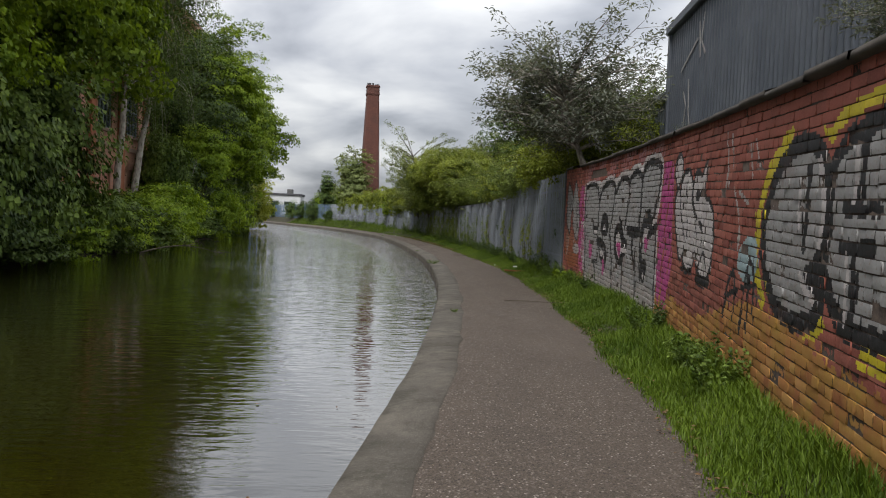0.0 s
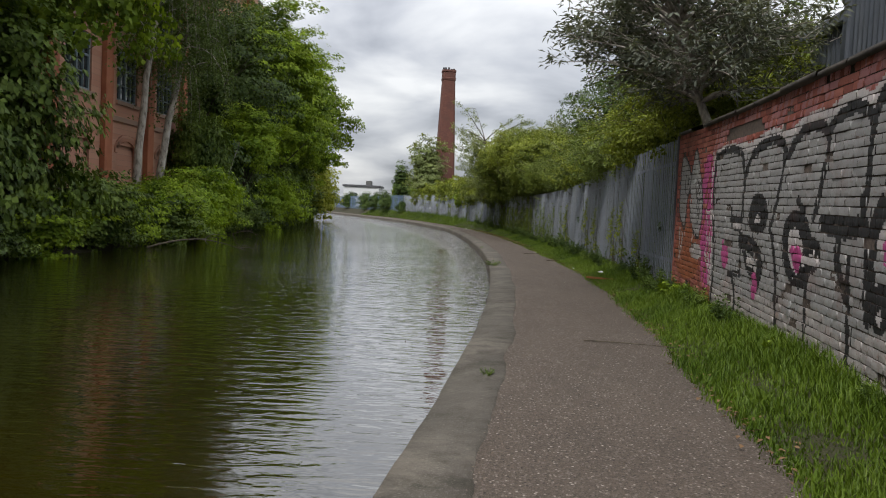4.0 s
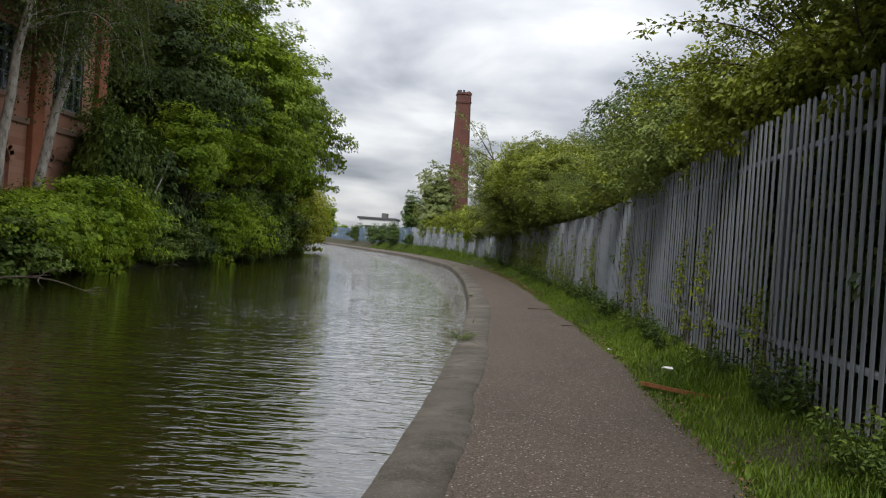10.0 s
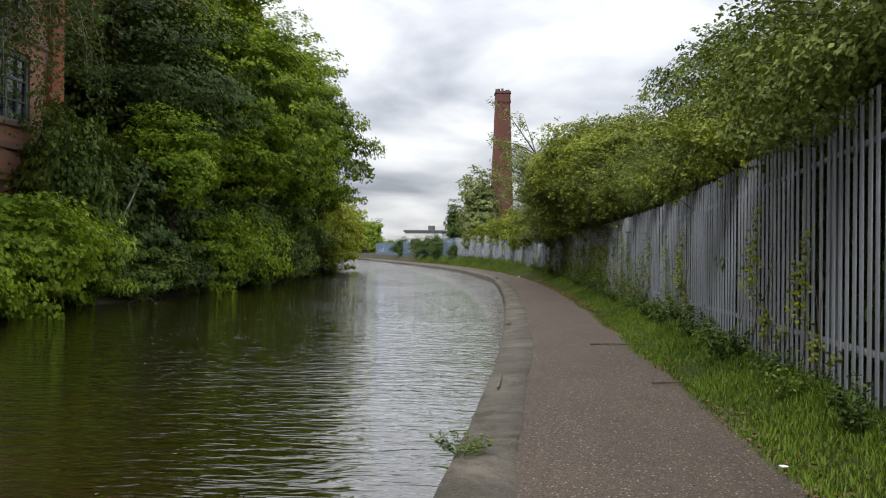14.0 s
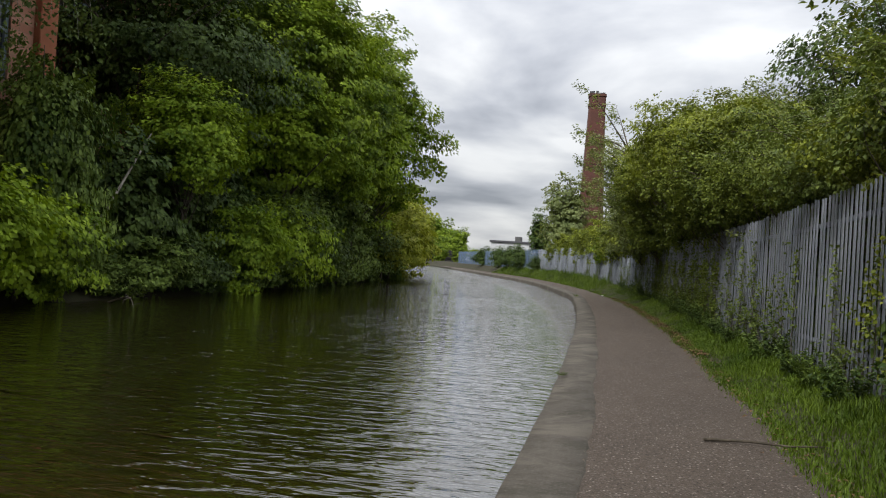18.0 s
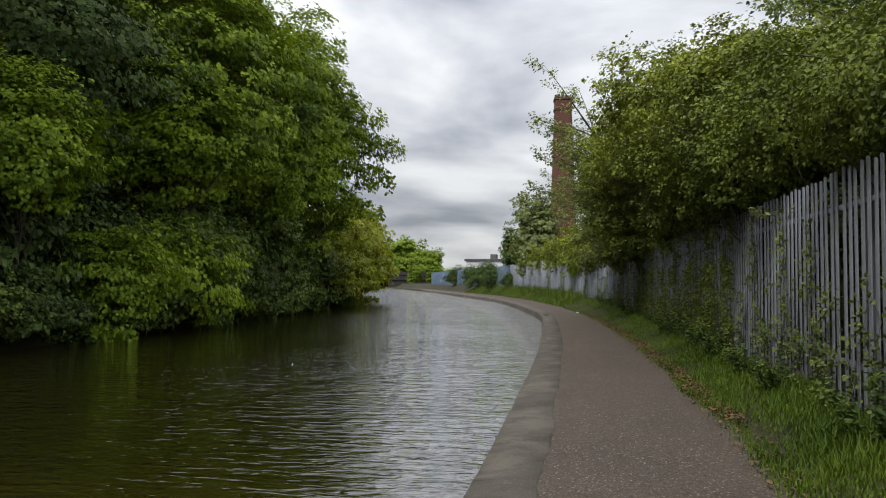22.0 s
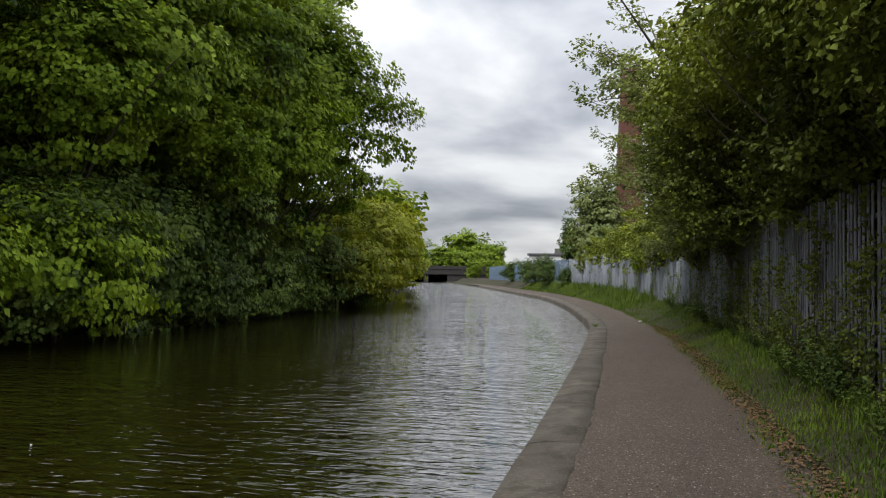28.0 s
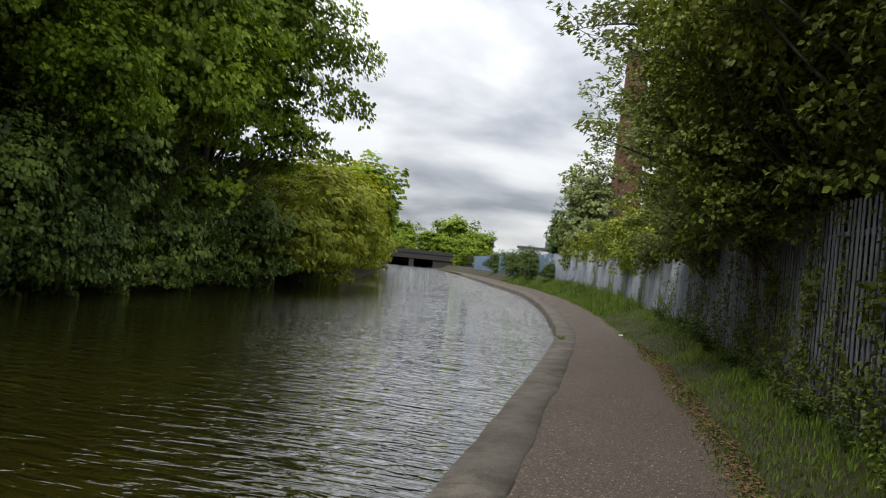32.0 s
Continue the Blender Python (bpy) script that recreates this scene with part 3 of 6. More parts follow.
def coping_stone(y0, length, dz):
    ys = np.linspace(y0 + 0.0015, y0 + length - 0.0015, 19)
    inner = seam(ys) + 0.03 + wobble(ys, 9.1, 0.05, 0.7) + wobble(ys, 4.4, 0.03, 6.0) + 0.05 * np.maximum(0, wobble(ys, 2.7, 1.0, 2.3) - 0.25)
    outer = edge(ys) + wobble(ys, 1.7, 0.015, 2.0)
    sheet("coping_stone", ys, [
        lambda y: (edge(y) + 0.03, -1.2 + 0 * y), lambda y: (outer + 0.004, -0.06 + dz + 0 * y), lambda y: (outer + 0.03, -0.008 + dz + 0 * y),
        lambda y: (edge(y) + 0.22, 0.020 + dz + wobble(y, 6.1, 0.006, 2.0)), lambda y: (inner - 0.03, 0.030 + dz + wobble(y, 8.1, 0.005, 3.0)),
        lambda y: (inner, -0.02 + 0 * y)], MAT["coping"], coping)


rng = np.random.default_rng(5)
y0 = -11.0
while y0 < 150:
    length = rng.uniform(1.9, 2.9) if y0 < 75 else 6.0
    coping_stone(y0, length, rng.uniform(-0.002, 0.002))
    y0 += length

# ---- boundary wall with its graffiti ----
wall_top = line(-12, 2.3, 3.9, 2.46, 10, 2.74, 19.7, 2.90)
COURSE = 0.078
PAINTS = ["brick", "brick_low", "silver", "black", "yellow", "pink", "palewhite", "orange", "aqua", "fadedpink", "chalk"]


def oval(y, z, cy, cz, ry, rz, tilt=0.0):
    c, s = math.cos(tilt), math.sin(tilt)
    a, b = (y - cy) * c + (z - cz) * s, -(y - cy) * s + (z - cz) * c
    return (a / ry) ** 2 + (b / rz) ** 2 < 1


def stroke(y, z, pts, half):
    hit = np.zeros(np.shape(y), bool)
    for (ya, za), (yb, zb) in zip(pts[:-1], pts[1:]):
        dy, dz = yb - ya, zb - za
        t = np.clip(((y - ya) * dy + (z - za) * dz) / (dy * dy + dz * dz + 1e-9), 0, 1)
        hit |= np.hypot(y - ya - t * dy, z - za - t * dz) < half
    return hit


def rounded(pts, closed):
    """A drawn line with its corners cut twice, as a hand would spray it."""
    for _ in range(2):
        p = np.array(pts, float)
        q = np.roll(p, -1, 0) if closed else p[1:]
        p0 = p if closed else p[:-1]
        cut = np.stack([0.75 * p0 + 0.25 * q, 0.25 * p0 + 0.75 * q], 1).reshape(-1, 2)
        pts = cut if closed else np.concatenate([p[:1], cut, p[-1:]])
    return [tuple(v) for v in pts]


def inside(y, z, pts):
    hit = np.zeros(np.shape(y), bool)
    for (ya, za), (yb, zb) in zip(pts, pts[1:] + pts[:1]):
        if za != zb:
            hit ^= ((za > z) != (zb > z)) & (y < (yb - ya) * (z - za) / (zb - za) + ya)
    return hit


def painted(y, z, rough):
    """Which paint lies on the wall at y, z; rough is a small unevenness of the line."""
    y, z = y + rough, z + 0.5 * rough
    k = np.zeros(np.shape(y), int)

    def lay(mask, name):
        k[mask] = PAINTS.index(name)

    def fill(name, *pts):
        lay(inside(y, z, rounded(pts, True)), name)

    def draw(name, half, *pts):
        lay(stroke(y, z, rounded(pts, False), half), name)

    def ring(name, half, *pts):
        loop = rounded(pts, True)
        lay(stroke(y, z, loop + loop[:1], half), name)

    lay(z < 0.82 + 0.14 * np.sin(1.3 * y) - 0.03 * (y - 5) + 2.5 * rough, "brick_low")
    lay((y > 10.4) & (y < 17.4) & (z > 2.25) & (np.sin(5 * y + 9 * z) + 90 * rough > 0.1), "fadedpink")
    # two big silver bubbles edged in black and yellow
    one = ((5.82, 1.39), (5.80, 1.61), (5.62, 1.86), (5.35, 2.03), (5.01, 2.09), (4.76, 2.03), (4.61, 1.88), (4.56, 1.70), (4.60, 1.50), (4.73, 1.34),
           (4.91, 1.28), (4.81, 1.20), (4.63, 1.11), (4.66, 1.03), (4.93, 0.96), (5.28, 0.96), (5.62, 1.10))
    two = ((4.51, 1.29), (4.50, 1.46), (4.46, 1.67), (4.46, 1.87), (4.37, 1.96), (4.18, 2.04), (3.86, 2.08), (3.50, 2.08), (2.90, 1.83), (2.80, 1.15), (3.40, 1.03), (3.95, 1.01), (4.14, 1.01), (4.33, 1.10))
    draw("yellow", 0.07, (5.30, 2.20), (5.66, 2.05), (5.92, 1.83), (6.02, 1.56), (6.02, 1.20), (5.80, 0.98))
    fill("yellow", (4.72, 2.20), (4.51, 2.02), (4.44, 2.12), (4.20, 2.20), (3.4, 2.22), (3.4, 2.30), (4.22, 2.29), (4.46, 2.20), (4.55, 2.15))
    fill("yellow", (4.93, 0.82), (4.66, 0.90), (4.56, 1.05), (4.42, 0.94), (4.65, 0.85))
    draw("yellow", 0.05, (3.92, 0.84), (3.65, 0.85), (3.3, 0.88))
    for shape in (one, two):
        ring("black", 0.115, *shape)
        fill("silver", *shape)
        ring("black", 0.02, *shape)
    fill("black", (4.95, 1.31), (4.57, 1.40), (4.56, 1.10), (4.75, 1.19))
    draw("black", 0.045, (4.90, 1.93), (4.91, 1.71), (4.94, 1.43))
    draw("palewhite", 0.03, (5.03, 1.84), (5.04, 1.56))
    draw("palewhite", 0.04, (4.70, 1.96), (4.63, 1.81), (4.60, 1.63), (4.66, 1.46))
    draw("palewhite", 0.03, (4.96, 1.23), (4.84, 1.14), (4.70, 1.09))
    draw("black", 0.05, (4.03, 2.07), (4.05, 1.87), (4.07, 1.68))
    draw("black", 0.042, (4.27, 1.66), (3.84, 1.645))
    draw("black", 0.05, (4.30, 1.44), (3.86, 1.44))
    draw("black", 0.05, (4.08, 1.44), (4.10, 0.99))
    draw("palewhite", 0.025, (4.13, 2.01), (4.14, 1.71))
    draw("palewhite", 0.028, (4.20, 1.38), (4.20, 1.02))
    # pale blue patch, dark tag and chalky scrawl
    fill("aqua", (6.58, 1.36), (6.18, 1.52), (5.97, 1.40), (5.97, 1.15), (6.32, 1.08), (6.62, 1.18))
    for pts in ([(7.02, 0.72), (6.88, 1.04), (6.73, 1.18), (6.60, 1.07), (6.66, 0.75)], [(6.98, 0.93), (6.55, 1.00)], [(6.41, 0.66), (6.31, 1.09), (6.22, 1.31), (6.07, 1.24), (6.02, 0.80)],
                [(6.41, 1.03), (6.01, 1.09)], [(6.22, 1.3), (6.2, 0.7)]):
        draw("black", 0.026, *pts)
    for pts in ([(7.19, 2.44), (7.07, 2.09), (7.12, 1.93)], [(6.98, 2.4), (6.9, 2.1)], [(6.83, 1.92), (6.55, 1.56), (6.61, 1.36)], [(6.34, 2.25), (6.26, 1.98)], [(6.18, 2.26), (6.05, 2.02)], [(6.62, 1.86), (6.33, 1.75)]):
        draw("chalk", 0.02, *pts)
    # white figure with a dark outline
    ear = ((9.43, 2.44), (9.27, 2.37), (9.23, 2.19), (9.40, 2.05), (9.53, 2.02), (9.65, 2.18), (9.63, 2.36))
    side = ((9.58, 1.98), (9.34, 2.03), (9.28, 1.78), (9.02, 1.48), (8.95, 1.33), (9.12, 1.14), (9.29, 1.20), (9.43, 1.43), (9.57, 1.69))
    body = ((9.26, 2.14), (9.09, 2.19), (8.87, 2.20), (8.71, 2.12), (8.66, 1.96), (8.68, 1.80), (8.43, 1.66), (8.36, 1.48), (8.37, 1.21), (8.52, 1.08), (8.81, 1.05), (9.03, 1.13), (8.93, 1.33), (9.09, 1.53), (9.28, 1.78))
    head = ((8.61, 2.07), (8.48, 2.14), (8.35, 2.15), (8.20, 2.06), (8.08, 2.17), (7.97, 2.24), (8.00, 2.06), (8.07, 1.85), (7.85, 1.82), (7.69, 1.75), (7.59, 1.63), (7.55, 1.44), (7.58, 1.21), (7.69, 1.06), (7.95, 1.00),
            (8.19, 1.05), (8.37, 1.21), (8.37, 1.48), (8.43, 1.66), (8.62, 1.81))
    draw("black", 0.06, (8.24, 0.97), (7.95, 0.94), (7.70, 0.99))
    draw("black", 0.03, (9.05, 1.05), (8.89, 1.02), (8.51, 1.03))
    for shape in (ear, side, body, head):
        ring("black", 0.045, *shape)
    for shape in (ear, side, body, head):
        fill("palewhite", *shape)
    for shape in (ear, side, body, head):
        ring("black", 0.016, *shape)
    lay(oval(y, z, 8.36, 1.89, 0.11, 0.065), "black")
    fill("black", (8.38, 1.64), (8.12, 1.60), (7.95, 1.46), (8.12, 1.50))
    draw("black", 0.02, (8.58, 1.79), (8.36, 1.63))
    for pts in ([(8.97, 2.01), (8.94, 1.84)], [(8.89, 1.67), (8.84, 1.43)], [(8.10, 1.43), (8.10, 1.34)], [(7.93, 1.43), (7.96, 1.35)], [(8.20, 1.12), (8.12, 1.23), (8.00, 1.28), (7.89, 1.23), (7.82, 1.11)]):
        draw("black", 0.02, *pts)
    # pink band
    band = inside(y, z, rounded(((10.52, 2.40), (9.80, 2.44), (9.74, 2.01), (9.72, 1.59), (9.60, 1.17), (9.75, 0.84), (9.82, 0.40), (10.5, 0.40), (10.55, 0.90), (10.62, 1.49), (10.50, 2.08)), True))
    lay(band & (np.sin(14 * y + 3 * z) + 70 * rough < 0.9), "pink")
    # silver ground of the lettering with its white halo and scalloped top
    ground_of_letters = ((17.30, 2.29), (17.06, 2.40), (15.87, 2.36), (15.44, 2.30), (14.95, 2.38), (14.39, 2.39), (14.05, 2.27), (13.63, 2.38), (13.14, 2.41), (12.86, 2.36), (12.61, 2.44), (12.14, 2.44), (11.92, 2.35),
                         (11.76, 2.47), (11.36, 2.53), (10.81, 2.49), (10.53, 2.41), (10.51, 2.23), (10.65, 1.93), (10.80, 1.62), (10.69, 1.42), (10.68, 0.99), (10.66, 0.2), (17.10, 0.2), (17.15, 1.25), (17.28, 1.83))
    ring("palewhite", 0.10, *ground_of_letters)
    fill("silver", *ground_of_letters)
    lay(inside(y, z, list(ground_of_letters)) & (z < 0.62 + 3 * rough + 0.08 * np.sin(4 * y)), "chalk")
    for half, pts in ((0.06, [(11.88, 2.25), (11.76, 2.43), (11.36, 2.50), (10.81, 2.45), (10.57, 2.38), (10.54, 2.28), (10.62, 2.06), (10.80, 1.84), (10.98, 1.60)]),
                      (0.055, [(12.81, 2.28), (12.60, 2.39), (12.20, 2.41), (11.96, 2.34), (11.88, 2.22), (11.88, 1.89), (11.96, 1.50)]),
                      (0.055, [(13.99, 2.15), (13.67, 2.34), (13.24, 2.37), (12.93, 2.33), (12.80, 2.18), (12.90, 1.92), (13.10, 1.52)]),
                      (0.055, [(15.60, 2.05), (15.40, 2.25), (14.95, 2.35), (14.42, 2.36), (14.15, 2.28), (14.06, 2.14), (14.22, 1.76), (14.45, 1.44)]),
                      (0.05, [(17.15, 2.36), (16.56, 2.41), (15.78, 2.35), (15.64, 1.9), (15.69, 1.46)]),
                      (0.05, [(17.20, 2.40), (17.24, 1.83), (17.10, 1.25), (16.98, 0.90), (17.05, 0.24)]),
                      (0.045, [(10.74, 1.51), (10.71, 1.17), (10.68, 0.40)]), (0.045, [(12.19, 1.18), (12.15, 0.85), (12.07, 0.30)]),
                      (0.045, [(14.45, 1.38), (14.18, 1.03), (14.05, 0.33)]), (0.04, [(13.20, 0.90), (13.12, 0.25)])):
        draw("black", half, *pts)
    # the dark letters
    draw("black", 0.05, (16.20, 1.60), (16.18, 1.40), (15.72, 1.36))
    draw("black", 0.05, (16.22, 1.49), (15.70, 1.46))
    draw("palewhite", 0.03, (16.05, 1.40), (15.74, 1.39))
    draw("black", 0.035, (15.70, 1.30), (15.60, 0.82))
    draw("black", 0.04, (16.20, 0.78), (15.58, 0.80))
    draw("black", 0.045, (15.96, 0.76), (15.82, 0.56), (15.74, 0.28))
    fill("pink", (16.66, 1.20), (16.29, 1.24), (16.24, 0.84), (16.52, 0.80))
    fill("black", (15.39, 1.40), (15.36, 1.67), (15.12, 1.80), (14.81, 1.78), (14.60, 1.64), (14.58, 1.43), (14.76, 1.33), (15.14, 1.32))
    fill("palewhite", (15.14, 1.44), (14.98, 1.57), (14.80, 1.45))
    draw("black", 0.10, (15.67, 1.22), (15.11, 1.17), (14.82, 1.05), (14.74, 0.91), (14.83, 0.76))
    draw("black", 0.07, (15.50, 1.13), (15.30, 0.93), (15.01, 0.86))
    draw("palewhite", 0.045, (15.28, 0.98), (15.02, 0.97), (14.92, 0.87))
    fill("pink", (15.11, 0.86), (14.82, 0.89), (14.83, 0.56), (15.02, 0.54))
    fill("black", (13.68, 1.62), (13.20, 1.50), (13.04, 1.19), (13.12, 0.88), (13.51, 0.80), (13.97, 1.03), (14.01, 1.43))
    fill("palewhite", (13.62, 1.45), (13.38, 1.30), (13.32, 1.02), (13.53, 0.94), (13.78, 1.12), (13.80, 1.36))
    fill("pink", (13.74, 1.20), (13.40, 1.26), (13.34, 1.01), (13.53, 0.95))
    fill("black", (13.23, 1.36), (12.85, 1.30), (12.86, 1.06), (13.09, 0.95))
    draw("palewhite", 0.05, (13.32, 1.11), (12.92, 1.12))
    draw("black", 0.045, (13.58, 1.68), (13.39, 1.58))
    draw("black", 0.09, (12.85, 1.46), (12.40, 1.42), (11.92, 1.45))
    draw("black", 0.07, (12.42, 1.42), (12.49, 1.16), (12.19, 0.88))
    draw("black", 0.05, (11.98, 1.66), (11.95, 1.46))
    draw("black", 0.11, (11.72, 0.80), (11.77, 1.26), (11.69, 1.52), (11.49, 1.63), (11.23, 1.64), (11.03, 1.55))
    draw("black", 0.03, (11.56, 1.75), (11.14, 1.77))
    fill("palewhite", (11.64, 1.46), (11.24, 1.46), (11.36, 1.30), (11.65, 1.24))
    fill("pink", (11.56, 1.38), (11.28, 1.39), (11.28, 1.16), (11.50, 1.15))
    draw("black", 0.07, (11.27, 1.39), (10.98, 1.48), (10.68, 1.54))
    draw("palewhite", 0.05, (10.95, 1.60), (10.70, 1.70))
    fill("black", (11.70, 1.02), (11.34, 1.05), (11.25, 0.86), (11.48, 0.62), (11.72, 0.77))
    fill("palewhite", (11.60, 0.85), (11.43, 0.85), (11.48, 0.70))
    # faces by the wall's end, on red, pink and pale washes
    fill("orange", (19.5, 1.40), (18.71, 1.40), (17.97, 1.12), (17.88, 0.50), (19.55, 0.50))
    strip = inside(y, z, rounded(((18.0, 2.40), (17.33, 2.45), (17.26, 1.83), (17.2, 1.24), (17.2, 0.45), (17.66, 0.45), (17.80, 0.91), (17.90, 1.23)), True))
    lay(strip & (np.sin(11 * y + 5 * z) + 80 * rough < 1.0), "pink")
    fill("chalk", (18.62, 1.10), (17.78, 1.08), (17.78, 0.86), (18.45, 0.82))
    draw("palewhite", 0.028, (17.38, 2.42), (17.36, 1.83), (17.28, 1.24), (17.34, 0.98), (17.25, 0.55))
    for pts in ([(17.62, 1.60), (17.49, 1.55), (17.35, 1.61)], [(17.56, 1.52), (17.46, 1.32), (17.48, 1.05), (17.61, 0.93), (17.29, 0.76)], [(17.58, 0.98), (17.21, 0.85), (17.30, 0.58)]):
        draw("palewhite", 0.02, *pts)
    for pts in ([(19.3, 1.3), (19.25, 0.8)], [(19.1, 1.2), (19.15, 0.9)], [(18.4, 1.3), (18.45, 0.9)]):
        draw("chalk", 0.03, *pts)
    left = ((19.41, 2.48), (19.24, 2.51), (18.95, 2.32), (18.74, 2.17), (18.66, 2.03), (18.76, 1.93), (18.95, 1.85), (18.96, 1.43), (19.06, 1.31), (19.21, 1.43), (19.40, 1.54), (19.44, 1.80))
    right = ((18.50, 2.57), (18.36, 2.48), (18.21, 2.23), (18.06, 2.04), (17.94, 1.87), (17.91, 1.75), (17.87, 1.69), (17.90, 1.56), (17.96, 1.39), (18.03, 1.18), (18.30, 1.25), (18.52, 1.39), (18.67, 1.62), (18.71, 1.91), (18.68, 2.10), (18.61, 2.38))
    for shape in (left, right):
        ring("black", 0.055, *shape)
        fill("silver", *shape)
    for pts in ([(18.97, 2.15), (18.81, 1.96)], [(18.82, 2.12), (18.98, 1.98)], [(18.24, 2.05), (18.11, 1.84)], [(18.10, 2.03), (18.25, 1.86)], [(19.10, 2.17), (19.10, 2.01), (19.03, 1.85), (18.76, 1.88)],
                [(18.32, 2.07), (18.35, 1.92), (18.30, 1.77), (17.92, 1.77)], [(18.22, 1.74), (18.20, 1.52), (18.14, 1.38), (18.09, 1.52), (18.07, 1.74)]):
        draw("black", 0.018, *pts)
    return k


wall = empty("brick_wall", "tall red brick wall covered in worn graffiti", "wall", kind="structure")
WSTART = -8.0
wy = np.linspace(WSTART, WALL_END - 0.01, 60)
sheet("mortar_core", wy, [lambda y: (bound(y) + 0.009, -0.1 + 0 * y), lambda y: (bound(y) + 0.009, wall_top(y) - 0.01), lambda y: (bound(y) + 0.30, wall_top(y) - 0.01),
                          lambda y: (bound(y) + 0.30, -0.1 + 0 * y)], MAT["mortar"], wall, smooth=False)
part("end_face", box_bm(float(bound(WALL_END)), float(bound(WALL_END)) + 0.3, WALL_END - 0.01, WALL_END, 0.0, 2.86), MAT["brick"], wall)

# the wall's run: place and heading by distance along it
ry = np.linspace(WSTART, WALL_END, 600)
rx = bound(ry)
rs = np.concatenate([[0], np.cumsum(np.hypot(np.diff(rx), np.diff(ry)))])
NS, NZ = 10, 3
gi = np.arange((NS + 1) * (NZ + 1)).reshape(NZ + 1, NS + 1)
BF = np.stack([gi[:-1, :-1], gi[1:, :-1], gi[1:, 1:], gi[:-1, 1:]], -1).reshape(-1, 4)
c00, c10, c01, c11 = gi[0, 0], gi[0, -1], gi[-1, 0], gi[-1, -1]
b0 = gi.size
BF = np.concatenate([BF, [[c00, c10, b0 + 1, b0], [c10, c11, b0 + 3, b0 + 1], [c11, c01, b0 + 2, b0 + 3], [c01, c00, b0, b0 + 2]]])
rng = np.random.default_rng(17)


def brick_piece(s0, s1, row):
    """Corners of one brick from s0 to s1 along the wall, in its course counted from the top, with the middles of its face's cells."""
    ss = np.linspace(s0, s1, NS + 1)
    y, x = np.interp(ss, rs, ry), np.interp(ss, rs, rx)
    top = wall_top(y) - row * COURSE - 0.006 + rng.normal(0, 0.002)
    zz = top[None, :] - np.linspace(COURSE - 0.010, 0, NZ + 1)[:, None]
    proud = rng.normal(0, 0.004)
    wear = rng.normal(0, 0.0012, zz.shape)
    wear[[0, -1]] += 0.002
    wear[:, [0, -1]] += 0.001
    v = np.stack([np.broadcast_to(x, zz.shape) + proud + wear, np.broadcast_to(y, zz.shape), zz], -1).reshape(-1, 3)
    back = v[[c00, c10, c01, c11]] + [0.03, 0, 0]
    zm = 0.5 * (zz[1:, 1:] + zz[:-1, :-1])
    return np.concatenate([v, back]), np.broadcast_to(0.5 * (y[1:] + y[:-1]), zm.shape).ravel(), zm.ravel(), rng.normal(0, 0.006)


WMATS = [MAT[n] for n in PAINTS]
pieces, mids, near = [], [], 0
for row in range(36):
    header = row % 4 == 0
    unit = 0.1125 if header else 0.225
    s = -unit * (0.5 if row % 2 else 0.0)
    while s < rs[-1] - 0.02:
        s0, s1 = max(0.0, s) + 0.0018, min(rs[-1], s + unit) - 0.0018
        s += unit
        if s1 - s0 < 0.03:
            continue
        ym = float(np.interp((s0 + s1) / 2, rs, ry))
        z = float(wall_top(ym)) - row * COURSE
        if z < 0.12 or (15.0 < ym < 16.7 and row in (2, 3)) or rng.random() < 0.001:
            continue
        pieces.append(brick_piece(s0, s1, row))
        mids.append(ym)
cy, cz = np.stack([p[1] for p in pieces]), np.stack([p[2] for p in pieces])
uneven = np.array([p[3] for p in pieces])[:, None] + 0.010 * np.sin(31 * cy + 17 * cz)
tint = painted(cy, cz, uneven)
tint = np.concatenate([tint, np.repeat(tint[:, NS // 2:NS // 2 + 1], 4, 1)], 1)
rest = []
for i, (p, ym) in enumerate(zip(pieces, mids)):
    if 4.1 < ym < 6.3 and near < 300:
        near += 1
        raw("brick", p[0], BF, WMATS, wall, index=tint[i])
    else:
        rest.append(i)
per = len(pieces[0][0])
far_v = np.concatenate([pieces[i][0] for i in rest])
far_f = (BF[None] + per * np.arange(len(rest))[:, None, None]).reshape(-1, 4)
tagged(raw("brickwork", far_v, far_f, WMATS, wall, index=tint[rest].ravel()), kind="stuff")

# sloping cement capping, broken near the end
y0 = WSTART
while y0 < WALL_END - 0.3:
    length = rng.uniform(0.7, 1.1)
    if not 17.7 < y0 < 18.0:
        ys = np.linspace(y0 + 0.004, min(y0 + length, WALL_END) - 0.004, 4)
        dz, dx = rng.uniform(-0.012, 0.012), rng.uniform(-0.012, 0.012)
        sheet("capping", ys, [lambda y: (bound(y) + 0.02 + dx, wall_top(y) - 0.008 + 0 * y), lambda y: (bound(y) - 0.055 + dx, wall_top(y) - 0.004 + dz), lambda y: (bound(y) - 0.05 + dx + wobble(y, 3.1, 0.01, 3), wall_top(y) + 0.045 + dz),
                              lambda y: (bound(y) + 0.13, wall_top(y) + 0.11 + dz + wobble(y, 5.5, 0.012, 3)), lambda y: (bound(y) + 0.35, wall_top(y) + 0.05 + dz), lambda y: (bound(y) + 0.32, wall_top(y) - 0.02 + 0 * y)], MAT["stone"], wall, smooth=False)
    y0 += length

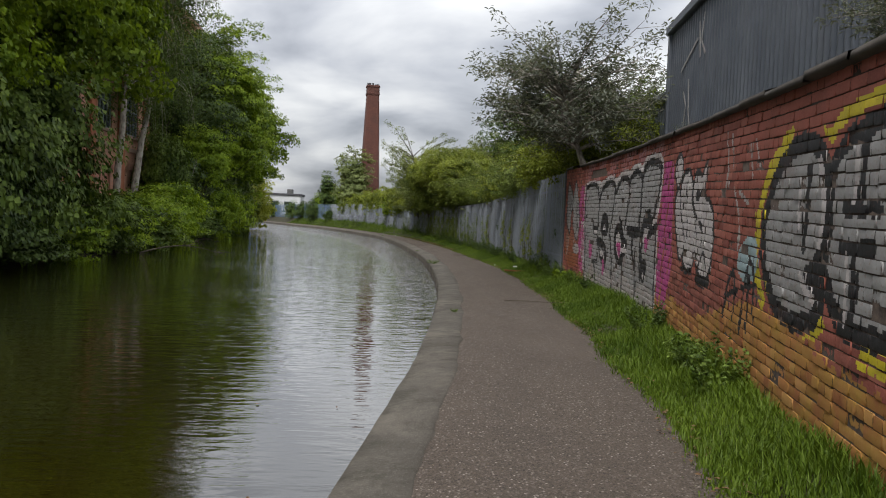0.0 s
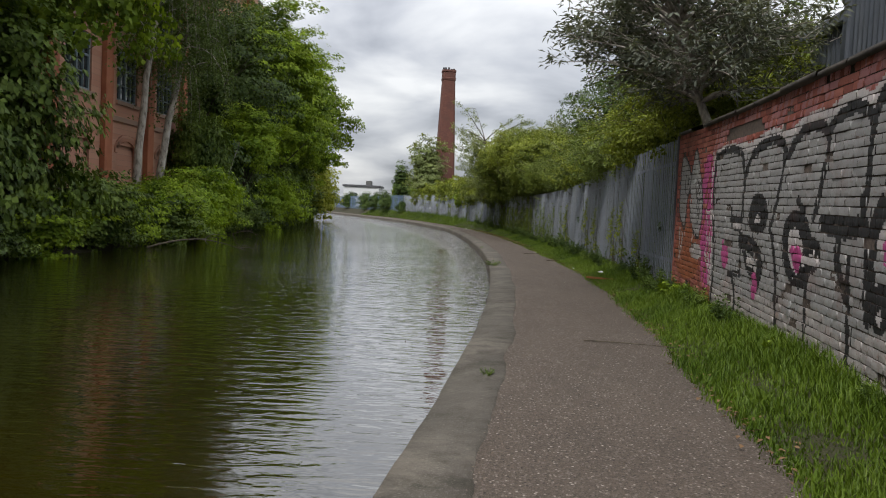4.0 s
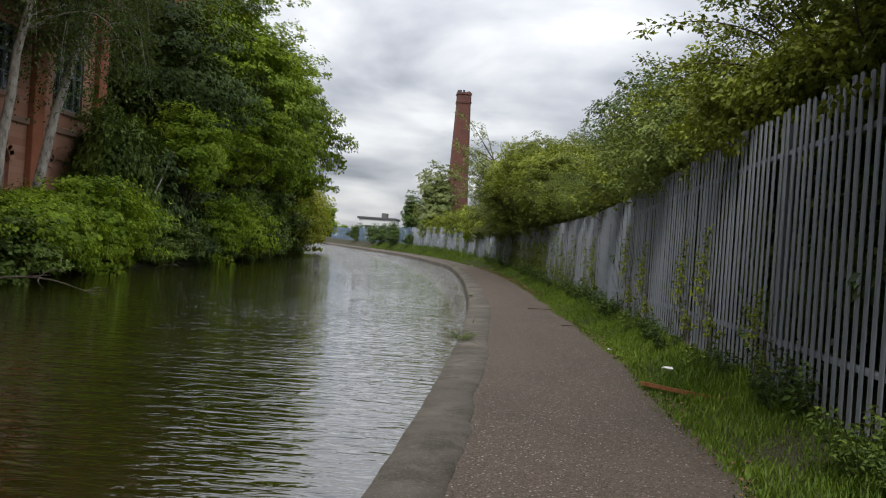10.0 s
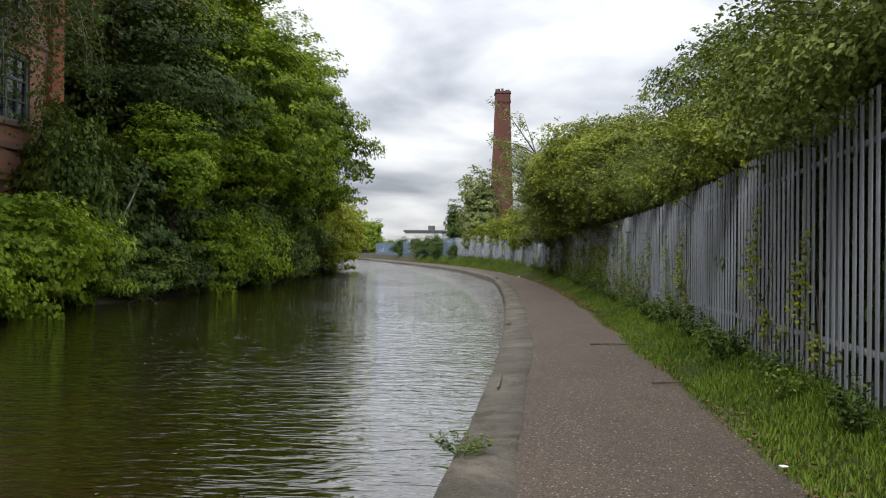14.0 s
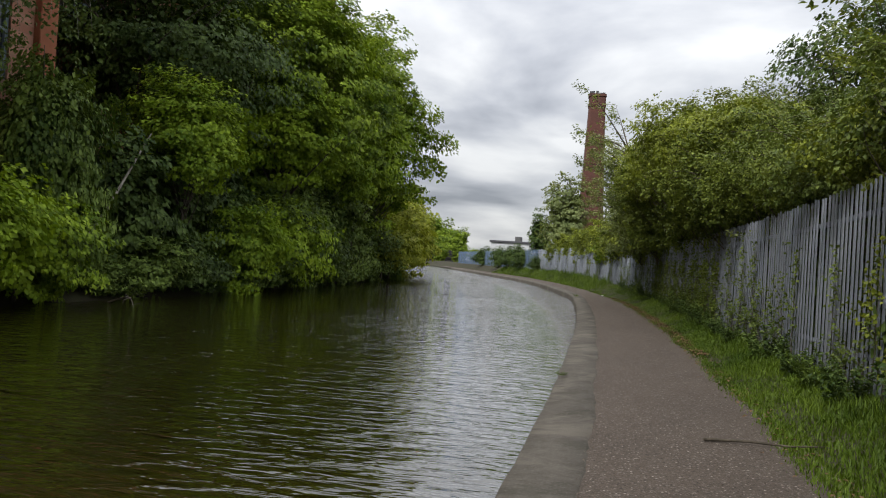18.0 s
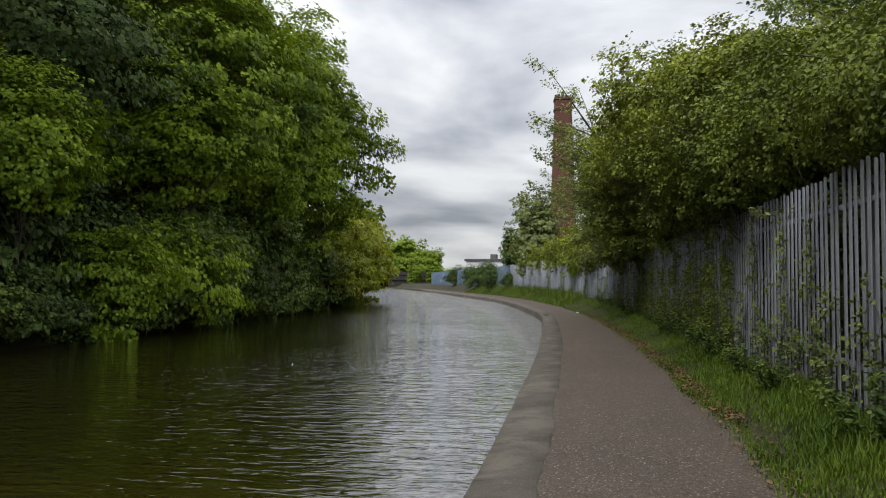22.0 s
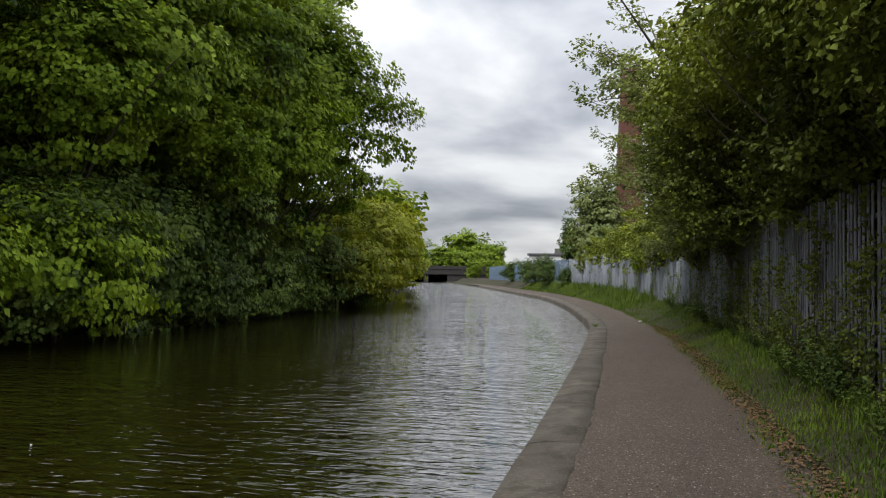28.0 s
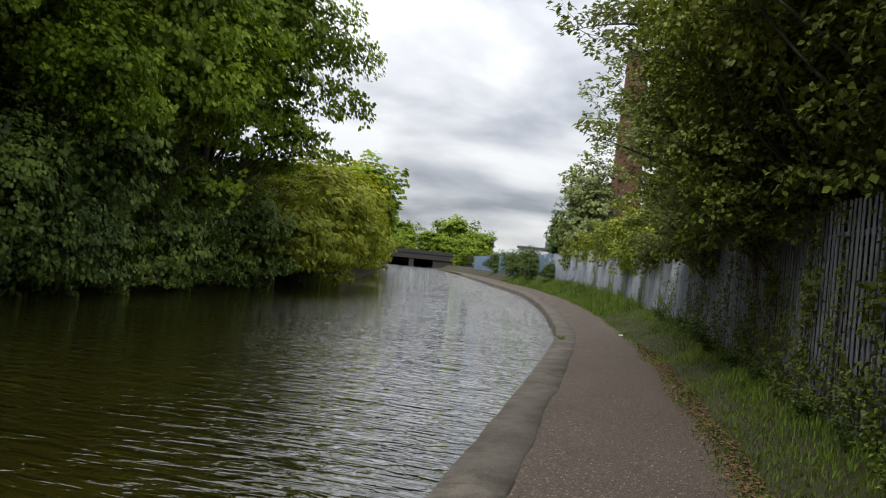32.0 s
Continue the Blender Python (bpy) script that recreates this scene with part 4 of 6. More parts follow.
# ---- palisade fences ----
fence_top = line(19.7, 2.86, 24.3, 2.86, 28, 2.64, 34, 2.42, 40, 2.34, 50, 2.34, 60, 2.5, 80, 2.75, 96, 3.05, 112, 3.1, 180, 3.1)
PALE = [(-0.032, 0.0), (-0.026, -0.009), (-0.012, -0.009), (0.0, -0.001), (0.012, -0.009), (0.026, -0.009), (0.032, 0.0)]


def pale_arrays(pointed=False):
    """A W-shaped steel pale, one unit tall, 3 mm thick, facing -y of its own axes."""
    pr = np.array(PALE + [(a, b + 0.004) for a, b in PALE[::-1]])
    n = len(pr)
    h = np.ones(n)
    if pointed:
        h = 1.0 - 1.1 * np.abs(pr[:, 0])
    else:
        h = 1.0 - 0.16 * np.abs(pr[:, 0])
    v = np.concatenate([np.column_stack([pr, np.zeros(n)]), np.column_stack([pr, h])])
    i = np.arange(n)
    j = np.roll(i, -1)
    f = [np.stack([i, j, j + n, i + n], -1)]
    m = len(PALE)
    cap = [[n + k, n + k + 1, n + 2 * m - 2 - k, n + 2 * m - 1 - k] for k in range(m - 1)]
    return v, np.concatenate(f + [np.array(cap)])


def fence_run(name, label, y_from, y_to, mat, pitch, singles, pointed, group, seed):
    rng = np.random.default_rng(seed)
    ob = empty(name, label, "fence", group=group)
    pv, pf = pale_arrays(pointed)
    proto = raw("pale", pv, pf, mat, ob)
    mesh = proto.data
    pile, count, y = Pile(), 0, y_from + 0.12
    first = True
    while y < y_to:
        slope = float(bound(y + 0.5) - bound(y - 0.5))
        ang = -math.atan(slope) - math.pi / 2
        z0 = float(rise(y)) - 0.12
        gap = 0.055 if count % 19 == 18 else 0.0
        m = Matrix.Translation((float(bound(y)), y, z0)) @ Matrix.Rotation(ang + rng.normal(0, 0.03), 4, "Z") @ Matrix.Rotation(rng.normal(0, 0.006), 4, "Y") @ Matrix.Diagonal((1, 1, float(fence_top(y)) - z0 + rng.normal(0, 0.012), 1))
        if count < singles:
            if first:
                proto.matrix_basis = m
                first = False
            else:
                o = new("pale", mesh)
                o.parent = ob
                o.matrix_basis = m
        else:
            v = np.column_stack([pv, np.ones(len(pv))]) @ np.array(m).T
            pile.add((v[:, :3], pf))
        count += 1
        y += (pitch + gap) * math.cos(math.atan(slope))
    if pile.v:
        tagged(pile.make("pale_run", mat, ob), kind="stuff")
    if first:
        proto.matrix_basis = Matrix.Translation((float(bound(y_to)), y_to, float(rise(y_to)))) @ Matrix.Diagonal((1, 1, 2.2, 1))
    y = y_from + 0.1
    while y < y_to - 1:
        step = 2.8
        ys = np.linspace(y, min(y + step, y_to), 4)
        for frac in (0.16, 0.84):
            def lev(q, frac=frac):
                return rise(q) + frac * (fence_top(q) - rise(q))
            sheet("rail", ys, [lambda q: (bound(q) + 0.012, lev(q) - 0.025), lambda q: (bound(q) + 0.012, lev(q) + 0.025), lambda q: (bound(q) + 0.06, lev(q) + 0.025),
                               lambda q: (bound(q) + 0.06, lev(q) - 0.025), lambda q: (bound(q) + 0.012, lev(q) - 0.025)], mat, ob, smooth=False)
        bm = box_bm(float(bound(y)) + 0.07, float(bound(y)) + 0.17, y - 0.03, y + 0.03, float(rise(y)) - 0.2, float(fence_top(y)) - 0.1, 0.006)
        part("post", bm, mat, ob)
        y += step
    return ob


fence_run("palisade_fence", "tall grey galvanised steel palisade fence, overgrown with ivy", WALL_END + 0.05, 112, MAT["steel"], 0.148, 300, False, "canal fences", 71)
fence_run("blue_palisade_fence", "blue-painted steel palisade fence with pointed pales", 112.1, 178, MAT["bluesteel"], 0.21, 0, True, "canal fences", 72)
bm = box_bm(float(bound(WALL_END)) - 0.02, float(bound(WALL_END)) + 0.06, WALL_END + 0.01, WALL_END + 0.09, 0.1, 2.9, 0.008)
end_post = tagged(part("end_post", bm, MAT["roof_dark"]), "black steel end post between wall and fence", "post")


# ---- factory chimney ----
def chimney(x, y):
    ob = empty("factory_chimney", "tall tapering red brick factory chimney with a dark rim", "chimney", (x, y, 0))
    zs = [0.0, 0.6, 0.6, 18.6, 18.65, 18.9, 18.95, 19.7, 19.75, 20.0]
    hw = [1.65, 1.65, 1.45, 0.83, 0.88, 0.92, 0.86, 0.84, 0.92, 0.90]
    bm = bmesh.new()
    rings = []
    for z, h in zip(zs, hw):
        c = 0.22 * h
        rings.append([bm.verts.new(p) for p in ((-h, -h + c, z), (-h + c, -h, z), (h - c, -h, z), (h, -h + c, z), (h, h - c, z), (h - c, h, z), (-h + c, h, z), (-h, h - c, z))])
    for a, b in zip(rings[:-1], rings[1:]):
        for k in range(8):
            bm.faces.new((a[k], a[(k + 1) % 8], b[(k + 1) % 8], b[k]))
    bm.faces.new(rings[-1])
    part("shaft", bm, MAT["chimney"], ob)
    bm = bmesh.new()
    r = random.Random(4)
    for k in range(11):
        a = 2 * math.pi * k / 11
        box_bm(0.75 * math.cos(a) - 0.13, 0.75 * math.cos(a) + 0.13, 0.75 * math.sin(a) - 0.1, 0.75 * math.sin(a) + 0.1, 19.98, 20.05 + r.uniform(0, 0.3), 0.01, bm)
    part("broken_rim", bm, MAT["roof_dark"], ob)
    return ob


chimney(-0.3, 112).rotation_euler[2] = radians(8)


# ---- mill ----
def mill_window(parent, y, z, w, h, x, arched=False):
    """A small-paned window set into a face of the mill that looks along +x."""
    win = empty("window", "tall multi-paned window with blue-green painted frame", "")
    win.parent = parent
    part("pane", box_bm(x - 0.16, x - 0.14, y - w / 2, y + w / 2, z, z + h), MAT["glass"], win)
    bm = bmesh.new()
    for yy, t in ((-w / 2 + 0.05, 0.05), (w / 2 - 0.05, 0.05), (0, 0.045), (-w / 4, 0.022), (w / 4, 0.022)):
        box_bm(x - 0.138, x - 0.07, y + yy - t, y + yy + t, z, z + h, 0, bm)
    for zz, t in ((0.05, 0.05), (h - 0.09, 0.09), (h * 0.62, 0.045), (h * 0.31, 0.022)):
        box_bm(x - 0.136, x - 0.075, y - w / 2, y + w / 2, z + zz - t, z + zz + t, 0, bm)
    part("window_frame", bm, MAT["frame_green"], win)
    part("window_sill", box_bm(x - 0.1, x + 0.10, y - w / 2 - 0.12, y + w / 2 + 0.12, z - 0.16, z - 0.002, 0.015), MAT["mill"], win)
    return win


def facade(parent, x, y0, y1, height, holes, depth=0.45):
    """A brick face at x from y0 to y1 with rectangular openings (y, z, w, h)."""
    ys = sorted({y0, y1, *(a for h in holes for a in (h[0] - h[2] / 2, h[0] + h[2] / 2))})
    zs = sorted({0.0, height, *(a for h in holes for a in (h[1], h[1] + h[3]))})
    bm = bmesh.new()
    for ya, yb in zip(ys[:-1], ys[1:]):
        run = None
        for za, zb in zip(zs[:-1], zs[1:]):
            ym, zm = (ya + yb) / 2, (za + zb) / 2
            solid = not any(abs(ym - h[0]) < h[2] / 2 and h[1] < zm < h[1] + h[3] for h in holes)
            if solid:
                run = (run[0], zb) if run else (za, zb)
            if run and (not solid or zb == height):
                box_bm(x - depth, x, ya, yb, run[0], run[1], 0, bm)
                run = None
    return part("wall", bm, MAT["mill"], parent)


def mill(name, label, x, y0, bays, bay, height, storeys, back, pil=0.32):
    ob = empty(name, label, "building")
    y1 = y0 + bays * bay
    holes = [(y0 + bay * (b + 0.5), z, 2.0, 2.1) for b in range(bays) for z in storeys]
    holes += [(y0 + bay * (b + 0.5), 0.9, 1.9, 2.5) for b in range(bays)]
    facade(ob, x, y0, y1, height, holes)
    for yy, z, w, h in holes:
        if z > 1:
            mill_window(ob, yy, z, w, h, x)
        else:
            part("blocked_arch", box_bm(x - 0.3, x - 0.13, yy - w / 2, yy + w / 2, z, z + h), MAT["mill"], ob, "bricked-up arched opening")
            for k in range(11):
                a = math.pi * (k + 0.5) / 11
                bm = bmesh.new()
                bmesh.ops.create_cube(bm, size=1, matrix=Matrix.Translation((x + 0.02, yy + 1.0 * math.cos(a), z + h - 0.25 + 0.55 * math.sin(a))) @ Matrix.Rotation(a - math.pi / 2, 4, "X") @ Matrix.Diagonal((0.1, 0.30, 0.26, 1)))
                part("voussoir", bm, MAT["mill"], ob)
    for b in range(bays + 1):
        yy = y0 + b * bay
        part("pilaster", box_bm(x + 0.001, x + 0.22, yy - pil, yy + pil, 0, height - 0.6, 0.02), MAT["mill_red"], ob)
    for z in (storeys[0] - 0.85, storeys[1] - 0.75):
        part("string_course", box_bm(x + 0.002, x + 0.10, y0, y1, z, z + 0.22, 0.02), MAT["mill"], ob)
    part("cornice", box_bm(x - 0.3, x + 0.34, y0 - 0.1, y1 + 0.1, height - 0.55, height, 0.04), MAT["mill"], ob)
    part("end_wall", box_bm(x - back, x - 0.451, y1 - 0.45, y1, 0, height), MAT["mill"], ob)
    part("end_wall", box_bm(x - back, x - 0.451, y0, y0 + 0.45, 0, height), MAT["mill"], ob)
    part("floor_slab", box_bm(x - back, x - 0.46, y0 + 0.46, y1 - 0.46, 3.9, 4.1), MAT["concrete"], ob)
    part("back_wall", box_bm(x - back - 0.4, x - back, y0, y1, 0, height), MAT["mill"], ob)
    part("roof", box_bm(x - back - 0.3, x + 0.2, y0, y1, height + 0.002, height + 0.25), MAT["roof_dark"], ob)
    for b in (1, 3):
        if b <= bays:
            v, f = tube([(x + 0.30, y0 + b * bay + 0.45, z) for z in np.linspace(0, height - 0.5, 5)], [0.06] * 5, 8)
            raw("downpipe", v, f, MAT["roof_dark"], ob, smooth=True)
    return ob


mill("mill_building", "red brick canal-side mill with pilasters and tall windows", -12.5, 15.1, 7, 4.2, 20.5, (5.15, 8.35, 11.6), 14)
mill("mill_wing", "set-back red brick mill wing behind the trees", -16.2, 44.6, 7, 4.2, 18.0, (5.15, 8.35, 11.6), 12)


# ---- corrugated sheds ----
def corrugated(x, y0, y1, z0, z1, along="y", pitch=0.19, depth=0.04):
    """A trapezoidal ribbed steel skin."""
    n = int((y1 - y0) / pitch)
    prof = []
    for k in range(n):
        a = y0 + k * pitch
        prof += [(a, 0.0), (a + 0.42 * pitch, 0.0), (a + 0.54 * pitch, depth), (a + 0.88 * pitch, depth)]
    p = np.array(prof + [(y0 + n * pitch, 0.0)])
    if along == "y":
        lo = np.column_stack([x - p[:, 1], p[:, 0], np.full(len(p), z0)])
    else:
        lo = np.column_stack([p[:, 0], x + p[:, 1], np.full(len(p), z0)])
    hi = lo + [0, 0, z1 - z0]
    i = np.arange(len(p) - 1)
    return np.concatenate([lo, hi]), np.stack([i, i + 1, i + 1 + len(p), i + len(p)], -1)


def shed(name, label, x, y0, y1, width, h, turn):
    ob = empty(name, label, "shed", (x, y1, 0))
    ob.rotation_euler[2] = turn
    v, f = corrugated(0, y0 - y1, 0, 0.2, h)
    raw("side_cladding", v, f, MAT["cladding"], ob)
    v, f = corrugated(0.0, 0, width, 0.2, h, "x")
    raw("end_cladding", v, f, MAT["cladding"], ob)
    part("frame", box_bm(0.06, width - 0.06, y0 - y1, -0.06, 0.1, h - 0.05), MAT["roof_dark"], ob)
    part("corner_flashing", box_bm(-0.09, 0.10, -0.10, 0.09, 0.2, h + 0.02, 0.01), MAT["cladding"], ob)
    part("eaves_trim", box_bm(-0.14, width, y0 - y1, 0.14, h, h + 0.22, 0.03), MAT["cladding"], ob)
    return ob


big_shed = shed("corrugated_shed", "dark corrugated metal shed standing behind the brick wall", 6.75, -6, 17.6, 9, 5.95, radians(-9))
shed("low_shed", "lower dark corrugated shed behind the bushes", 7.9, 17.9, 27, 8, 4.75, radians(-4))


def spray_stroke(pts, half, shed_side):
    """One painted stroke on a shed face: thin flat bars in its own y and z."""
    bm = bmesh.new()
    for (ya, za), (yb, zb) in zip(pts[:-1], pts[1:]):
        d = math.hypot(yb - ya, zb - za)
        bmesh.ops.create_cube(bm, size=1, matrix=Matrix.Translation((-0.048, (ya + yb) / 2, (za + zb) / 2)) @ Matrix.Rotation(math.atan2(zb - za, yb - ya), 4, "X") @ Matrix.Diagonal((0.006, d + half, half * 2, 1)))
    return part("spray_stroke", bm, MAT["silver"], shed_side, "faded grey sprayed line")


for pts in ([(-1.9, 4.6), (-2.0, 3.9), (-2.2, 3.5)], [(-1.2, 4.9), (-2.5, 5.3)], [(-2.6, 5.6), (-2.75, 4.9)], [(-2.95, 5.7), (-2.8, 5.2), (-3.1, 4.9)], [(-1.5, 4.4), (-1.75, 4.1), (-1.6, 3.6)]):
    spray_stroke(pts, 0.03, big_shed)


# ---- trees and bushes on the far bank ----
SY = "broad sycamore with fresh green leaves by the water"
G1 = "sycamores on the bank"
T1 = place(tree("sycamore_tree", SY, 11, 16, 5.0, MAT["leaf_sycamore"], MAT["bark"], tufts=340, each=160, size=0.165, tuft=0.82, low=1.7, group=G1), -12.0, 57)
T2 = place(tree("sycamore_tree", SY, 12, 16, 5.2, MAT["leaf_sycamore"], MAT["bark"], tufts=350, each=160, size=0.165, tuft=0.82, low=1.8, group=G1), -12.3, 69)
for x, y, t, s in ((-12.4, 63.5, 2.2, 1.0), (-13.5, 5, 4.1, 1.0)):
    again(T1, x, y, 0, t, s)
for x, y, t, s in ((-12.4, 12.5, 0.6, 0.9), (-12.0, 20.2, 2.9, 1.1), (-14, -4, 1.7, 1.0)):
    again(T2, x, y, 0, t, s)
again(T2, -12.0, 26.4, 0, 1.0, 0.52, 1.55)
L1 = place(tree("young_maple", "young maple with lime green layered leaves", 13, 9, 2.6, MAT["leaf_lime"], MAT["bark"], tufts=240, each=72, size=0.145, tuft=0.75, low=3.4, thick=0.14, trunk=0.09, group="young maples on the bank", category="tree"), -10.6, 55.5)
again(L1, -10.9, 61.0, 0, 2.0, 0.9)
again(L1, -10.8, 65.5, 0, 4.0, 1.05)
again(L1, -10.2, 48.0, 0, 1.0, 0.75)
again(L1, -10.4, 19.5, 0, 5.0, 0.95)
T6 = place(tree("overhanging_sycamore", "sycamore with high branches over the water", 15, 15, 3.6, MAT["leaf_sycamore"], MAT["bark"], tufts=340, each=84, size=0.18, tuft=0.85, low=4.6, lean=(1.3, 1.0), trunk=0.13, group=G1), -11.4, 26.6)


def birch(seed, height, lean, label):
    rng = np.random.default_rng(seed)
    ob = empty("birch_tree", label, "tree", group="birches on the bank")
    t = np.linspace(0, 1, 12)
    spine = np.column_stack([lean[0] * t ** 1.3, lean[1] * t ** 1.5, height * t]) + np.cumsum(rng.normal(0, 0.03, (12, 3)), 0) * [1, 1, 0]
    pile = Pile()
    pile.add(tube(spine, 0.17 * (1.08 - t), 10))
    at, way = [], []
    for k in range(120):
        u = rng.uniform(0.4, 1.0)
        root = np.array([np.interp(u, t, spine[:, i]) for i in range(3)])
        a = rng.uniform(0, 2 * np.pi)
        r = rng.uniform(0.8, 3.4) * (1.25 - u * 0.6)
        q = np.linspace(0, 1, 9)
        drop = rng.uniform(1.2, 3.2)
        arc = root + np.column_stack([np.cos(a) * r * np.sin(q * 1.5), np.sin(a) * r * np.sin(q * 1.5), 1.1 * np.sin(q * 2.6) - drop * q ** 2.2])
        pile.add(tube(arc, 0.028 * (1.08 - q), 4))
        for w in np.linspace(0.3, 1, 9):
            at.append([np.interp(w, q, arc[:, i]) for i in range(3)])
            way.append([np.cos(a) * 0.3, np.sin(a) * 0.3, -0.9])
    pile.make("trunk", MAT["bark_pale"], ob, smooth=True)
    p, o = sprays(rng, np.array(at), np.array(way), 22, 0.5, 1.7)
    v, f = leaf_mesh(rng, p, o, 0.12, 0.65, 0.8)
    raw("crown", v, f, MAT["leaf_birch"], ob)
    return ob


place(birch(21, 15.5, (0.5, 3.2), "leaning silver birch with pale bark and hanging twigs"), -11.6, 36.8, 0.5)
place(birch(22, 15, (0.9, 5.0), "strongly leaning silver birch with hanging leafy twigs"), -11.2, 38.3, 0.5)

GS = "shrubs along the bank"
S1 = place(tree("bank_shrub", "dense green shrub hanging over the water", 31, 2.7, 1.9, MAT["leaf_bank"], MAT["bark"], tufts=150, each=64, size=0.108, tuft=0.46, low=0.0, trunk=0.05, category="shrub", group=GS, bottom=-1), -9.9, 28.4, -0.3)
S2 = place(tree("bank_shrub", "bright yellow-green shrub hanging over the water", 32, 2.4, 2.0, MAT["leaf_lime"], MAT["bark"], tufts=150, each=64, size=0.10, tuft=0.44, low=0.0, trunk=0.05, category="shrub", group=GS, bottom=-1), -9.7, 34.5, -0.3)
S3 = place(tree("ivy_mound", "dark glossy ivy-covered bush at the waterline", 33, 3.2, 1.9, MAT["leaf_dark"], MAT["bark"], tufts=130, each=60, size=0.115, tuft=0.5, low=0.0, trunk=0.05, category="shrub", group=GS, bottom=-1), -11.5, 54, -0.3)
rng = np.random.default_rng(3)
for i, y in enumerate(np.arange(1, 80, 1.9)):
    if 27.5 < y < 29.5 or 33.5 < y < 35.5:
        continue
    kind = S3 if ((y > 46 or y < 25) and i % 3) else (S2 if i % 3 == 1 else S1)
    again(kind, float(bank(y)) - 0.75 + rng.uniform(-0.4, 0.35), y, -0.35, rng.uniform(0, 6), rng.uniform(0.42, 1.1), rng.uniform(0.6, 1.35))
for x, y, s in ((-9.9, 39.0, 1.15), (-10.3, 41.6, 1.0), (-9.8, 36.6, 0.9)):
    again(S2, x, y, -0.2, y, s, 1.15, "bright yellow-green shrub hanging over the water")
for y in np.arange(46.5, 78, 2.6):
    again(S3, float(bank(y)) - 1.9, y, 0.0, rng.uniform(0, 6), 1.25, rng.uniform(1.0, 1.5))
for y in np.arange(2, 26, 3.2):
    again(S3, float(bank(y)) - 1.7, y, 0.0, rng.uniform(0, 6), 1.2, rng.uniform(1.0, 1.4))
S4 = place(tree("bank_thicket", "tall dense green thicket down to the waterline", 34, 4.6, 2.3, MAT["leaf_bank"], MAT["bark"], tufts=300, each=64, size=0.12, tuft=0.5, low=0.0, trunk=0.07, category="shrub", group=GS, bottom=-1), float(bank(54.0)) - 0.9, 54.0, -0.3)
for y in np.arange(57.0, 73, 3.0):
    again(S4, float(bank(y)) - 0.7 + rng.uniform(-0.3, 0.3), y, -0.35, rng.uniform(0, 6), rng.uniform(0.95, 1.15), rng.uniform(1.0, 1.3))
for y in np.arange(13.0, 27.5, 3.0):
    again(S4, float(bank(y)) - 1.3 + rng.uniform(-0.3, 0.3), y, -0.3, rng.uniform(0, 6), rng.uniform(1.0, 1.2), rng.uniform(1.2, 1.6))
tagged(again(S4, -10.9, 43.0, 0.0, 1.0, 0.75, 2.0), "tall ivy-clad shrub beside the mill corner", "shrub", GS)
Y1 = place(tree("osier_bush", "yellow-green osier bush on the far bank", 41, 6.2, 2.8, MAT["leaf_yellow"], MAT["bark"], tufts=170, each=40, size=0.22, tuft=0.62, low=0.1, trunk=0.08, category="bush", group="osiers on the bank", bottom=-1), -15.2, 84, -0.2)
for y, s in ((78.5, 0.8), (81.0, 1.0), (88, 0.95), (93, 1.0), (98, 1.1), (104, 1.2), (110, 1.05), (117, 1.25), (125, 1.1), (133, 1.2), (142, 1.2)):
    again(Y1, float(bank(y)) - 1.8, y, -0.2, rng.uniform(0, 6), s)
for x, y, s in ((-11.7, 74.0, 0.8), (-12.2, 77.5, 0.95), (-13.0, 81.5, 1.05), (-13.9, 85.6, 1.1)):
    again(Y1, x, y, -0.2, y, s)
for x, y, s in ((-10.2, 55.0, 1.2), (-10.0, 51.4, 1.0)):
    again(S2, x, y, -0.25, y, s, 1.35, "pale green shrub leaning over the water")
T3 = place(tree("far_tree", "rounded green tree far along the canal", 14, 11, 4.5, MAT["leaf_sycamore"], MAT["bark"], tufts=150, each=30, size=0.5, tuft=0.95, low=0.4, group="distant trees"), -22, 108)
for x, y, s in ((-29, 122, 0.9), (-34, 140, 1.0), (-70, 262, 1.3), (-57, 275, 1.6), (-48, 268, 1.2), (-84, 270, 1.5), (-45, 246, 0.9), (-14, 238, 0.8), (-64, 246, 0.9), (-60, 240, 0.6), (-52, 249, 0.9), (-57, 250, 1.0), (-47, 248, 0.8), (-41, 221, 0.5), (-36.5, 223, 0.55), (-33, 226, 0.45), (-100, 285, 1.6), (-10, 260, 1.1), (12, 270, 1.2)):
    again(T3, x, y, 0.3, rng.uniform(0, 6), s)

# ---- hedge and trees behind the fence ----
GH = "hawthorns behind the fence"


